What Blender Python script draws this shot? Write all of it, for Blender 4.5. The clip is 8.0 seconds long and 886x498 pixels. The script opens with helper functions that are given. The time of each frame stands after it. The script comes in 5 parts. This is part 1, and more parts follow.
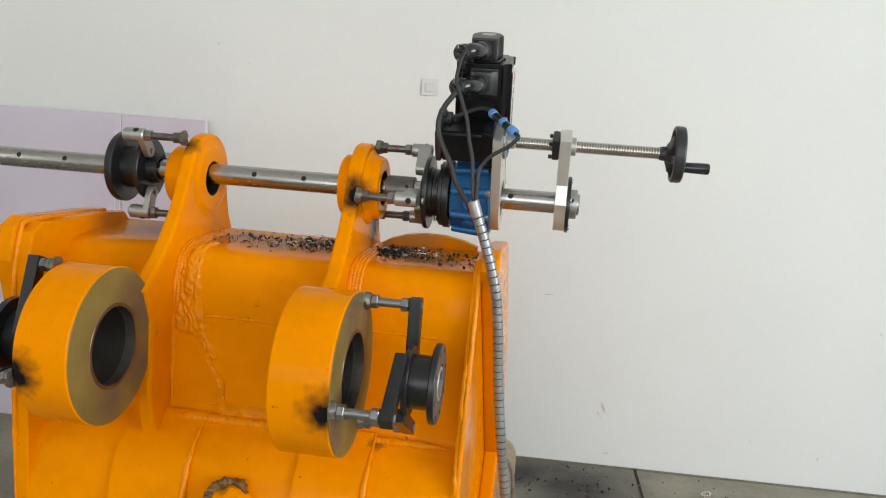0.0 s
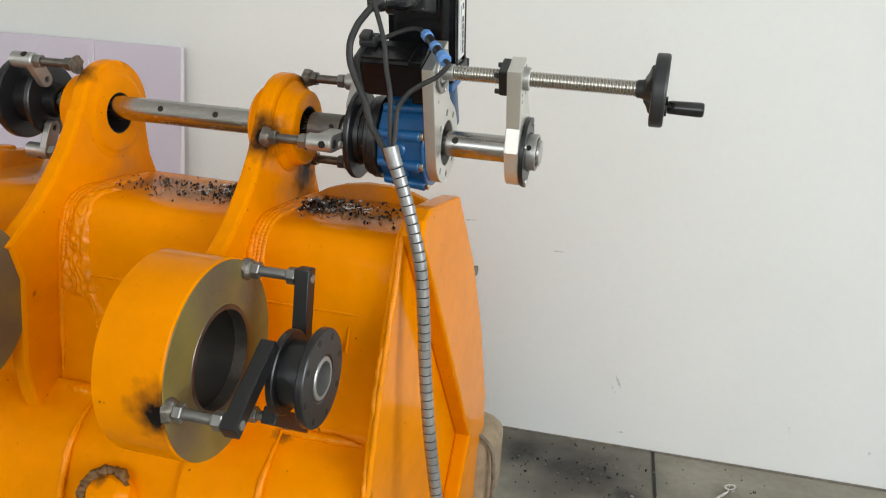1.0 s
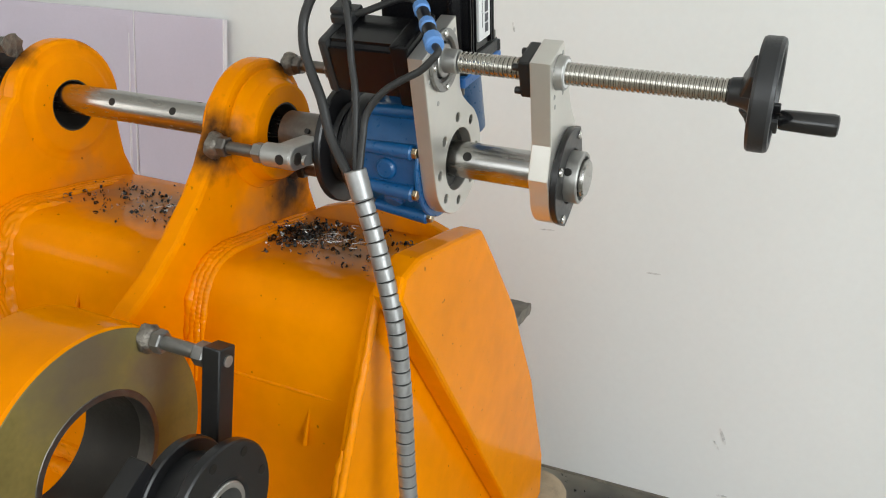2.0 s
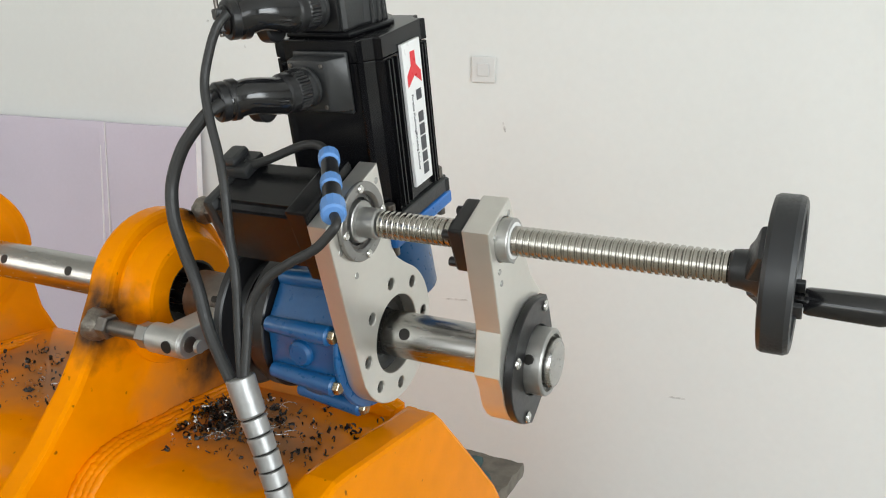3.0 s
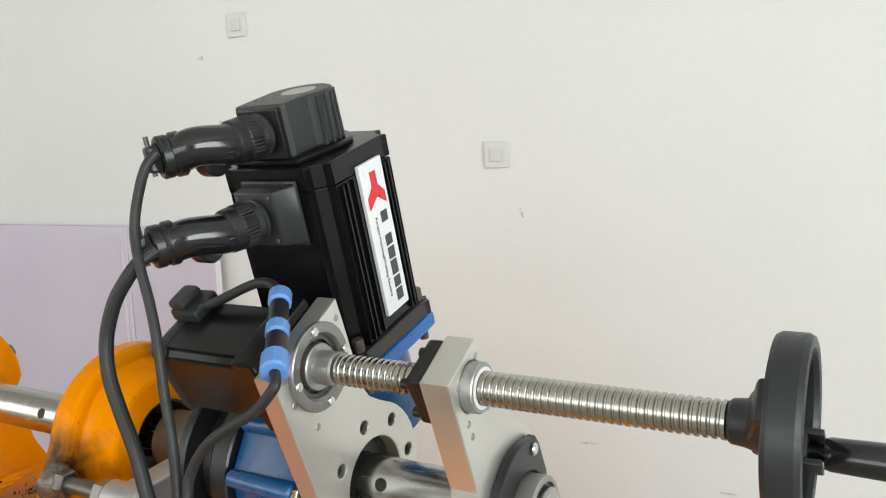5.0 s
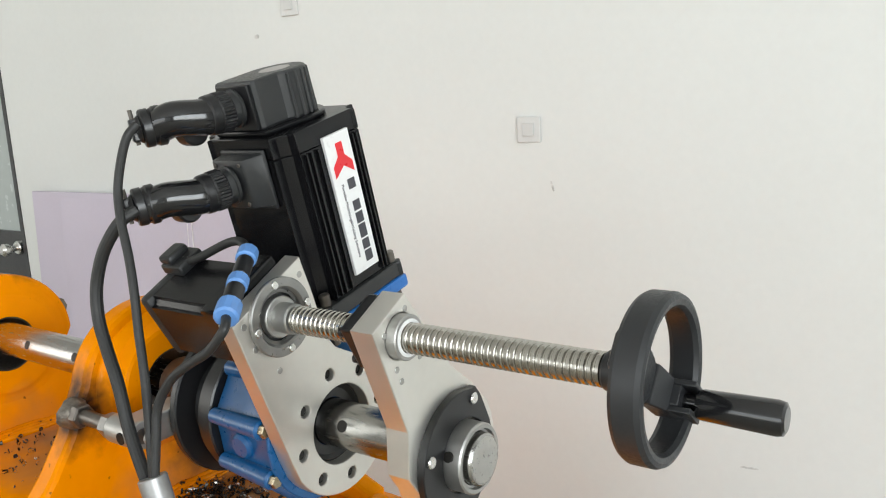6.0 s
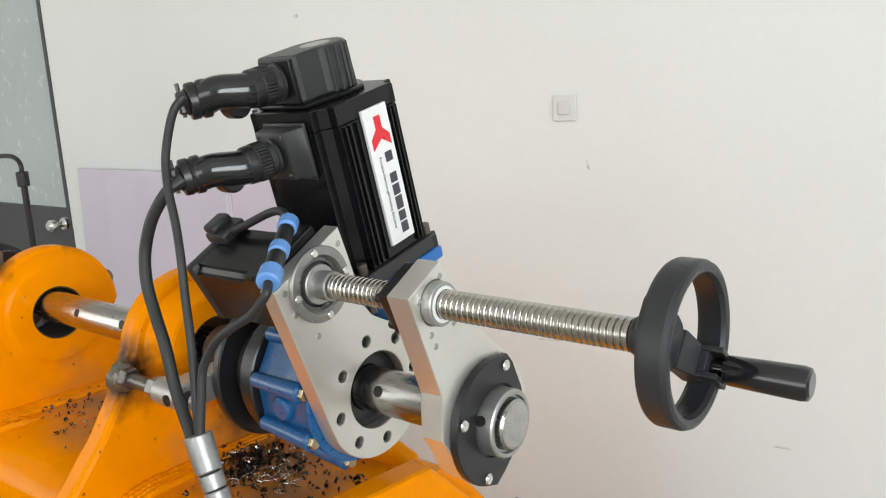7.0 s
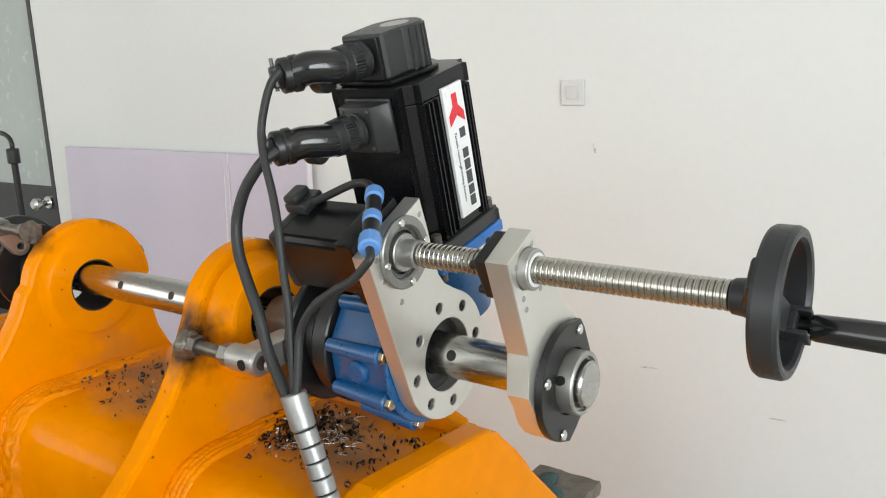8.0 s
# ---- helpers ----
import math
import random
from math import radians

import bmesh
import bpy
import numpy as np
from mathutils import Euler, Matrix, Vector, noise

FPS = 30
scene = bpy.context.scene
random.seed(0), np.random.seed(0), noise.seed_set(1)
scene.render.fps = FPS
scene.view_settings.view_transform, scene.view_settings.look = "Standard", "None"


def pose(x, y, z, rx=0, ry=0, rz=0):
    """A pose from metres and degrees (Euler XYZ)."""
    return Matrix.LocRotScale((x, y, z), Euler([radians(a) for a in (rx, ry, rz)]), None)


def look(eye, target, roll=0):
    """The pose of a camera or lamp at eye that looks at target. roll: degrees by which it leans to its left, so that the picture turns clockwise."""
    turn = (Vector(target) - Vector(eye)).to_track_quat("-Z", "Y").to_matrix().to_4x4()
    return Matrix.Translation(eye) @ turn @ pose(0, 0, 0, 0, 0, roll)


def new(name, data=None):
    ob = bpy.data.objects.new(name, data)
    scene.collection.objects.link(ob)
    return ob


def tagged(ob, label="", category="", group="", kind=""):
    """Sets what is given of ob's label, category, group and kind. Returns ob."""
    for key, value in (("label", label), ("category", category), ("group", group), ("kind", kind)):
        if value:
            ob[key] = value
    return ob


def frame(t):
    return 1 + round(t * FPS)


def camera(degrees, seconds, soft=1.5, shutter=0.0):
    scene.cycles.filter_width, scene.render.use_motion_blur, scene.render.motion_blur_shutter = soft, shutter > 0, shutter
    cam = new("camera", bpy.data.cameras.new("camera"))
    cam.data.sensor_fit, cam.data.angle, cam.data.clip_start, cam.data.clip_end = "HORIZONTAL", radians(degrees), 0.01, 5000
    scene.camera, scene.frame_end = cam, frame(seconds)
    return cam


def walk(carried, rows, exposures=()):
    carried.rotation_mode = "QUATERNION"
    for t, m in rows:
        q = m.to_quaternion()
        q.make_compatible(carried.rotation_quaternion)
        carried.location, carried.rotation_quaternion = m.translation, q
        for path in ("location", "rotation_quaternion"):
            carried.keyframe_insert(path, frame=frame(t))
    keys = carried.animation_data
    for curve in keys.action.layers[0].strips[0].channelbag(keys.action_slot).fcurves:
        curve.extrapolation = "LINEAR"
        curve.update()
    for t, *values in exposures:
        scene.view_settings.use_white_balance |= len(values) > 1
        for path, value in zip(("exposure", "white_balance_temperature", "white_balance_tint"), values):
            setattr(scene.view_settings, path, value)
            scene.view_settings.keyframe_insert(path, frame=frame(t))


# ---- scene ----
cam = camera(56.7, 8.0, soft=1.1)
PATH = [
    (0, (0.022, -0.004, 1.377), (-0.16, 1.952, 1.0), 3.9),
    (0.5, (0.192, 0.208, 1.383), (-0.066, 2.14, 0.934), 4.0),
    (1, (0.288, 0.397, 1.368), (-0.091, 2.284, 0.826), 4.1),
    (1.2, (0.285, 0.494, 1.363), (-0.149, 2.354, 0.77), 3.8),
    (2.3, (0.389, 0.998, 1.396), (-0.338, 2.754, 0.773), 3.0),
    (2.5, (0.405, 1.052, 1.416), (-0.347, 2.809, 0.827), 2.4),
    (3, (0.351, 1.178, 1.44), (-0.423, 2.958, 0.959), 0.9),
    (3.5, (0.275, 1.24, 1.461), (-0.481, 3.051, 1.073), -0.8),
    (4, (0.253, 1.26, 1.473), (-0.495, 3.086, 1.148), -2.0),
    (4.5, (0.288, 1.267, 1.481), (-0.517, 3.072, 1.17), -2.7),
    (5, (0.382, 1.298, 1.483), (-0.52, 3.054, 1.159), -3.1),
    (6.3, (0.544, 1.303, 1.474), (-0.582, 2.911, 1.092), -3.3),
    (6.5, (0.547, 1.296, 1.473), (-0.596, 2.89, 1.081), -3.4),
    (7, (0.54, 1.284, 1.469), (-0.614, 2.866, 1.062), -3.1),
    (7.5, (0.529, 1.259, 1.468), (-0.596, 2.856, 1.041), -2.7),
    (8, (0.463, 1.172, 1.468), (-0.601, 2.807, 1.024), -2.0),
]
walk(cam, [(t, look(eye, target, roll)) for t, eye, target, roll in PATH],
     [(0.0, -0.14), (1.0, -0.14), (2.5, -0.15), (3.5, 0.0), (5.0, 0.01), (6.5, 0.02), (8.0, 0.01)])

# ---- light ----
world = bpy.data.worlds.new("world")
scene.world = world
world.use_nodes = True
sky = world.node_tree.nodes.new("ShaderNodeTexSky")
sky.sky_type, sky.sun_disc = "NISHITA", False
sky.sun_elevation, sky.sun_rotation = radians(40), radians(120)
world.node_tree.links.new(sky.outputs[0], world.node_tree.nodes["Background"].inputs[0])
world.node_tree.nodes["Background"].inputs[1].default_value = 0.1
WALL_Y, LEFT_X, RIGHT_X, REAR_Y, ROOM_H = 3.006, -5.2, 4.2, -4.2, 3.8


def window_lamp(name, eye, target, width, height, watts, colour):
    data = bpy.data.lights.new(name, "AREA")
    data.shape, data.size, data.size_y, data.energy, data.color = "RECTANGLE", width, height, watts, colour
    ob = new(name, data)
    ob.matrix_world = look(eye, target)
    return ob


window_lamp("window_light", (RIGHT_X - 0.02, -0.9, 2.0), (0, -0.9, 1.25), 3.4, 2.3, 215, (0.91, 0.975, 1.0))
window_lamp("window_light", (-0.4, REAR_Y + 0.02, 2.1), (-0.4, 0, 1.7), 4.6, 2.4, 105, (0.95, 0.975, 0.97))
window_lamp("window_light", (LEFT_X + 0.02, -1.2, 2.0), (0, -1.2, 1.6), 2.4, 2.2, 52, (1.0, 0.96, 0.88))

# ---- materials ----
def material(name, colour, rough=0.5, metal=0.0, vary=0.12, scale=8.0, fine=120.0, bump=0.05, dist=0.002, coat=0.0, rough_vary=0.1, stretch=(1, 1, 1), spec=0.5):
    """A surface with variation at two scales, in the object's own metres."""
    m = bpy.data.materials.new(name)
    m.use_nodes = True
    n, link = m.node_tree.nodes, m.node_tree.links.new
    b = n["Principled BSDF"]
    tc = n.new("ShaderNodeTexCoord")
    mp = n.new("ShaderNodeMapping")
    mp.inputs["Scale"].default_value = stretch
    link(tc.outputs["Object"], mp.inputs[0])
    big, small = n.new("ShaderNodeTexNoise"), n.new("ShaderNodeTexNoise")
    for tex, sc in ((big, scale), (small, fine)):
        tex.inputs["Scale"].default_value = sc
        tex.inputs["Detail"].default_value = 5
        link(mp.outputs[0], tex.inputs["Vector"])
    add = n.new("ShaderNodeMath")
    add.operation = "MULTIPLY_ADD"
    link(small.outputs[0], add.inputs[0])
    add.inputs[1].default_value = 0.45
    link(big.outputs[0], add.inputs[2])
    ramp = n.new("ShaderNodeMapRange")
    ramp.inputs[1].default_value, ramp.inputs[2].default_value = 0.45, 1.0
    ramp.inputs[3].default_value, ramp.inputs[4].default_value = 1 - vary, 1 + vary
    link(add.outputs[0], ramp.inputs[0])
    mix = n.new("ShaderNodeMix")
    mix.data_type, mix.blend_type = "RGBA", "MULTIPLY"
    mix.inputs[0].default_value = 1.0
    mix.inputs[6].default_value = (*colour, 1)
    link(ramp.outputs[0], mix.inputs[7])
    link(mix.outputs[2], b.inputs["Base Color"])
    rr = n.new("ShaderNodeMapRange")
    rr.inputs[1].default_value, rr.inputs[2].default_value = 0.3, 0.7
    rr.inputs[3].default_value, rr.inputs[4].default_value = max(0.02, rough - rough_vary), min(1, rough + rough_vary)
    link(small.outputs[0], rr.inputs[0])
    link(rr.outputs[0], b.inputs["Roughness"])
    b.inputs["Metallic"].default_value = metal
    b.inputs["Coat Weight"].default_value = coat
    b.inputs["Coat Roughness"].default_value = 0.12
    b.inputs["Specular IOR Level"].default_value = spec
    bp = n.new("ShaderNodeBump")
    bp.inputs["Strength"].default_value, bp.inputs["Distance"].default_value = bump, dist
    link(add.outputs[0], bp.inputs["Height"])
    if bump > 0.015:
        link(bp.outputs[0], b.inputs["Normal"])
    m["out"] = mix.name
    return m


def stains(m, spots, colour, rough=0.8, noise_scale=40.0, soft=0.5):
    """Soot or wear marks of their own shape: (x, y, z, radius) in the object's metres."""
    n, link = m.node_tree.nodes, m.node_tree.links.new
    b, out = n["Principled BSDF"], n[m["out"]]
    tc, tex = n.new("ShaderNodeTexCoord"), n.new("ShaderNodeTexNoise")
    tex.inputs["Scale"].default_value = noise_scale
    tex.inputs["Detail"].default_value = 6
    link(tc.outputs["Object"], tex.inputs["Vector"])
    total = None
    for x, y, z, r in spots:
        d = n.new("ShaderNodeVectorMath")
        d.operation = "DISTANCE"
        link(tc.outputs["Object"], d.inputs[0])
        d.inputs[1].default_value = (x, y, z)
        wob = n.new("ShaderNodeMath")
        wob.operation = "MULTIPLY_ADD"
        link(tex.outputs[0], wob.inputs[0])
        wob.inputs[1].default_value = -r
        link(d.outputs["Value"], wob.inputs[2])
        mr = n.new("ShaderNodeMapRange")
        mr.inputs[1].default_value, mr.inputs[2].default_value = -r * 0.25, r * soft
        mr.inputs[3].default_value, mr.inputs[4].default_value = 1, 0
        link(wob.outputs[0], mr.inputs[0])
        if total is None:
            total = mr.outputs[0]
        else:
            mx = n.new("ShaderNodeMath")
            mx.operation = "MAXIMUM"
            link(total, mx.inputs[0])
            link(mr.outputs[0], mx.inputs[1])
            total = mx.outputs[0]
    mix = n.new("ShaderNodeMix")
    mix.data_type = "RGBA"
    link(total, mix.inputs[0])
    link(out.outputs[2], mix.inputs[6])
    mix.inputs[7].default_value = (*colour, 1)
    link(mix.outputs[2], b.inputs["Base Color"])
    m["out"] = mix.name
    return m


def specks(m, colour, scale=38.0, low=0.70, high=0.76):
    """Small scattered chips and dirt spots."""
    n, link = m.node_tree.nodes, m.node_tree.links.new
    b, out = n["Principled BSDF"], n[m["out"]]
    tc, tex, mr, mix = n.new("ShaderNodeTexCoord"), n.new("ShaderNodeTexNoise"), n.new("ShaderNodeMapRange"), n.new("ShaderNodeMix")
    tex.inputs["Scale"].default_value = scale
    tex.inputs["Detail"].default_value = 1.5
    link(tc.outputs["Object"], tex.inputs["Vector"])
    link(tex.outputs[0], mr.inputs[0])
    mr.inputs[1].default_value, mr.inputs[2].default_value = low, high
    mr.inputs[3].default_value, mr.inputs[4].default_value = 0.0, 0.85
    mix.data_type = "RGBA"
    link(mr.outputs[0], mix.inputs[0])
    link(out.outputs[2], mix.inputs[6])
    mix.inputs[7].default_value = (*colour, 1)
    link(mix.outputs[2], b.inputs["Base Color"])
    m["out"] = mix.name
    return m


BUCKET_AT = (-0.75, 0.0, -1.138)


def in_bucket(x, y, z, r):
    return (x - BUCKET_AT[0], y - BUCKET_AT[1], z - BUCKET_AT[2], r)


ORANGE = (0.82, 0.252, 0.0)
orange = material("orange_paint", ORANGE, 0.12, vary=0.1, scale=5, fine=30, bump=0.2, dist=0.004, coat=0.0, spec=0.045, rough_vary=0.04)
stains(orange, [in_bucket(-0.500, -0.115, -0.005, 0.062), in_bucket(-0.50, 0.05, 0.1, 0.045), in_bucket(-0.49, 0.06, -0.11, 0.065), in_bucket(-0.415, -0.592, -0.336, 0.058),
                in_bucket(-0.41, -0.36, -0.19, 0.02), in_bucket(-0.41, -0.36, -0.44, 0.02), in_bucket(-0.935, 0.06, 0.1, 0.045), in_bucket(-0.935, -0.07, 0.08, 0.04), in_bucket(-1.015, -0.592, -0.336, 0.06)], (0.012, 0.01, 0.009))
stains(orange, [in_bucket(-0.40, 0.02, -0.157, 0.10), in_bucket(-0.33, -0.03, -0.157, 0.07), in_bucket(-0.62, 0.02, -0.157, 0.10), in_bucket(-0.72, 0.0, -0.157, 0.09), in_bucket(-0.82, 0.03, -0.157, 0.08), in_bucket(-1.05, 0.03, -0.157, 0.12)], (0.36, 0.17, 0.07), noise_scale=22, soft=0.9)
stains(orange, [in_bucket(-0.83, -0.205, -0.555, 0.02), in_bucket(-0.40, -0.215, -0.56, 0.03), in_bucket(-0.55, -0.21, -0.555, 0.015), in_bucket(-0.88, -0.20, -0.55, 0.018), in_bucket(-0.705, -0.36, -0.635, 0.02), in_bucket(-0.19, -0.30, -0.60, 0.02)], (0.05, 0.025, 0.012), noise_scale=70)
specks(orange, (0.14, 0.05, 0.005), 85.0, 0.745, 0.80)
weld_orange = material("painted_weld", (0.82, 0.254, 0.0), 0.16, vary=0.12, scale=30, fine=110, bump=0.4, dist=0.0025, coat=0.0, spec=0.2)
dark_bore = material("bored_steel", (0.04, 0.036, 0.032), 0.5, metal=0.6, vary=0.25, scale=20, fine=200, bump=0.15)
steel = material("ground_steel", (0.42, 0.41, 0.395), 0.24, metal=1.0, vary=0.06, scale=20, fine=300, bump=0.02, stretch=(0.15, 1, 1), rough_vary=0.05)
thread_steel = material("thread_steel", (0.47, 0.45, 0.41), 0.24, metal=1.0, vary=0.03, scale=30, fine=200, bump=0.0, rough_vary=0.03)
plate_steel = material("nickel_plate", (0.74, 0.72, 0.675), 0.36, metal=0.85, vary=0.05, scale=9, fine=90, bump=0.0, rough_vary=0.03)
end_steel = material("turned_end_steel", (0.50, 0.49, 0.47), 0.34, metal=1.0, vary=0.12, scale=60, fine=260, bump=0.12)
grey_steel = material("machined_grey_steel", (0.42, 0.415, 0.40), 0.42, metal=0.85, vary=0.15, scale=25, fine=220, bump=0.08)
flange_steel = material("dull_flange_steel", (0.30, 0.295, 0.285), 0.36, metal=0.85, vary=0.15, scale=25, fine=220, bump=0.06)
dark_steel = material("oily_dark_steel", (0.16, 0.145, 0.13), 0.38, metal=0.85, vary=0.3, scale=40, fine=220, bump=0.15)
stud_steel = material("dull_stud_steel", (0.24, 0.235, 0.225), 0.4, metal=0.85, vary=0.25, scale=40, fine=220, bump=0.12)
weld_metal = material("bare_weld", (0.19, 0.17, 0.145), 0.45, metal=0.8, vary=0.4, scale=120, fine=400, bump=0.6, dist=0.003)
black = material("black_anodised", (0.011, 0.011, 0.012), 0.32, vary=0.25, scale=20, fine=160, bump=0.01, metal=0.0, rough_vary=0.04)
motor_black = material("black_motor_paint", (0.006, 0.006, 0.007), 0.24, vary=0.2, scale=16, fine=120, bump=0.006, rough_vary=0.02, spec=0.32)
grey_black = material("grey_black_plastic", (0.021, 0.022, 0.023), 0.4, vary=0.15, scale=20, fine=350, bump=0.0)
wheel_black = material("satin_black_plastic", (0.021, 0.022, 0.024), 0.42, vary=0.12, scale=20, fine=400, bump=0.03, dist=0.0004)
gloss_black = material("glossy_black_plastic", (0.010, 0.010, 0.011), 0.14, vary=0.15, scale=30, fine=200, bump=0.0, coat=0.3)
rubber = material("black_rubber", (0.016, 0.016, 0.016), 0.5, vary=0.2, scale=30, fine=300, bump=0.1)
hole_black = material("hole_shadow_steel", (0.02, 0.018, 0.016), 0.5, metal=0.5)
blue = material("blue_paint", (0.004, 0.082, 0.235), 0.35, vary=0.15, scale=20, fine=140, bump=0.25, dist=0.0015, coat=0.25)
blue_plate = material("bright_blue_anodised", (0.02, 0.15, 0.48), 0.35, vary=0.08, scale=20, fine=200, bump=0.05)
blue_plastic = material("light_blue_plastic", (0.12, 0.28, 0.62), 0.4, vary=0.1, scale=30, fine=200, bump=0.05)
brass = material("yellow_zinc", (0.48, 0.40, 0.28), 0.3, metal=1.0, vary=0.15, scale=60, fine=300, bump=0.05)
zinc = material("bright_zinc", (0.72, 0.71, 0.69), 0.25, metal=1.0, vary=0.1, scale=60, fine=300, bump=0.05)
wrap = material("galvanised_strip", (0.36, 0.36, 0.36), 0.42, metal=0.75, vary=0.18, scale=30, fine=250, bump=0.1)
white_label = material("white_label", (0.80, 0.80, 0.80), 0.35, vary=0.03, scale=20, fine=200, bump=0.0)
label_red = material("label_red", (0.70, 0.02, 0.03), 0.35, vary=0.03)
label_ink = material("label_ink", (0.05, 0.05, 0.06), 0.4, vary=0.03)
wall_paint = material("white_wall_paint", (0.745, 0.752, 0.738), 0.75, vary=0.035, scale=1.2, fine=60, bump=0.05, dist=0.002)
mark_paint = material("wall_scuff", (0.64, 0.635, 0.62), 0.8, vary=0.4, scale=80, fine=300)
concrete = material("dirty_concrete", (0.27, 0.25, 0.20), 0.7, vary=0.35, scale=3.5, fine=45, bump=0.25, dist=0.003)
stains(concrete, [(0.29, 2.80, 0, 0.22), (0.12, 2.88, 0, 0.14), (0.45, 2.7, 0, 0.08)], (0.045, 0.042, 0.038), noise_scale=9, soft=1.1)
joint_dark = material("joint_dirt", (0.02, 0.018, 0.015), 0.9)
foam = material("lilac_foam_board", (0.62, 0.56, 0.66), 0.7, vary=0.05, scale=3, fine=120, bump=0.08)
foam_edge = material("foam_board_edge", (0.80, 0.77, 0.80), 0.7, vary=0.05)
ceiling_white = material("ceiling_paint", (0.8, 0.8, 0.78), 0.85, vary=0.03, scale=1)
door_dark = material("dark_door_frame", (0.045, 0.045, 0.047), 0.4, vary=0.15)
frosted = material("misted_glass", (0.46, 0.50, 0.49), 0.2, vary=0.06, scale=2.0, fine=30, bump=0.03)
tan = material("tan_canvas", (0.30, 0.23, 0.15), 0.8, vary=0.3, scale=25, fine=300, bump=0.4)
rusty = material("rough_brown_steel", (0.16, 0.14, 0.115), 0.7, metal=0.2, vary=0.4, scale=40, fine=200, bump=0.4)
torn_metal = material("torn_weld_rust", (0.15, 0.075, 0.022), 0.45, metal=0.2, vary=0.5, scale=60, fine=200, bump=0.5)
sticker_grey = material("pale_sticker", (0.45, 0.42, 0.41), 0.5, vary=0.1)
glove_knit = material("dark_green_knit", (0.04, 0.075, 0.075), 0.9, vary=0.5, scale=90, fine=600, bump=0.8, dist=0.003)
glove_hem = material("blue_knit_hem", (0.02, 0.22, 0.36), 0.8, vary=0.3, scale=90, fine=600, bump=0.6)
chip_dark = material("dark_swarf", (0.05, 0.047, 0.045), 0.3, metal=0.9, vary=0.5, scale=150, fine=500, bump=0.2)
chip_bright = material("bright_swarf", (0.55, 0.53, 0.50), 0.25, metal=1.0, vary=0.4, scale=150, fine=500, bump=0.2)
dirt = material("grease_and_dust", (0.17, 0.15, 0.12), 0.7, vary=0.5, scale=40, fine=200, bump=0.4)

# ---- building kit ----
RIG = Matrix.Translation((0.1498, 1.9175, 1.1384)) @ pose(0, 0, 0, 0, 0, -2.756)
ROOT = {}


def thing(name, label, category, at=(0, 0, 0), base=RIG, group="", kind=""):
    ob = new(name)
    ob.empty_display_size = 0.05
    ob.matrix_world = base @ Matrix.Translation(at)
    tagged(ob, label, category, group, kind)
    ROOT[ob] = Matrix.Translation([-c for c in at])
    return ob


def finish(mesh, mat, smooth=35):
    mesh.materials.clear()
    mesh.materials.append(mat)
    mesh.polygons.foreach_set("use_smooth", [True] * len(mesh.polygons))
    mesh.set_sharp_from_angle(angle=radians(smooth))


def part(name, bm, mat, parent, label="", smooth=22):
    """Links a bmesh or mesh, given in the thing's frame of coordinates, as one mesh object under a thing or under a part."""
    if isinstance(bm, bmesh.types.BMesh):
        mesh = bpy.data.meshes.new(name)
        bm.to_mesh(mesh)
        bm.free()
    else:
        mesh = bm
    mesh.transform(ROOT[parent])
    finish(mesh, mat, 75 if name in ("weld_bead", "weld_patch", "seam", "paint_drip", "torn_weld", "weld_blob", "conduit", "elbow_connector", "palm", "cuff", "hook", "bag_body") else smooth)
    ob = new(name, mesh)
    ob.parent = parent
    ROOT[ob] = ROOT[parent]
    if label:
        ob["label"] = label
    return ob


def solo(name, bm, mat, label, category, at=(0, 0, 0), base=RIG, group="", kind="", smooth=22):
    """A thing of one mesh."""
    mesh = bpy.data.meshes.new(name)
    bm.to_mesh(mesh)
    bm.free()
    mesh.transform(Matrix.Translation([-c for c in at]))
    finish(mesh, mat, smooth)
    ob = new(name, mesh)
    ob.matrix_world = base @ Matrix.Translation(at)
    return tagged(ob, label, category, group, kind)


def bevelled(bm, width, segments=2, angle=30):
    if width > 0:
        bmesh.ops.remove_doubles(bm, verts=bm.verts, dist=1e-6)
        edges = [e for e in bm.edges if len(e.link_faces) == 2 and e.calc_face_angle(0) > radians(angle)]
        bmesh.ops.bevel(bm, geom=edges, offset=width, segments=segments, profile=0.5, affect="EDGES", clamp_overlap=True)
    return bm


def box(x0, x1, y0, y1, z0, z1, bevel=0.0):
    bm = bmesh.new()
    bmesh.ops.create_cube(bm, size=1)
    for v in bm.verts:
        v.co = Vector((x0 + (v.co.x + 0.5) * (x1 - x0), y0 + (v.co.y + 0.5) * (y1 - y0), z0 + (v.co.z + 0.5) * (z1 - z0)))
    return bevelled(bm, bevel)


def join(*parts):
    out = bmesh.new()
    for bm in parts:
        mesh = bpy.data.meshes.new("joined")
        bm.to_mesh(mesh)
        bm.free()
        out.from_mesh(mesh)
        bpy.data.meshes.remove(mesh)
    return out


def moved(bm, m):
    bmesh.ops.transform(bm, matrix=m, verts=bm.verts)
    return bm


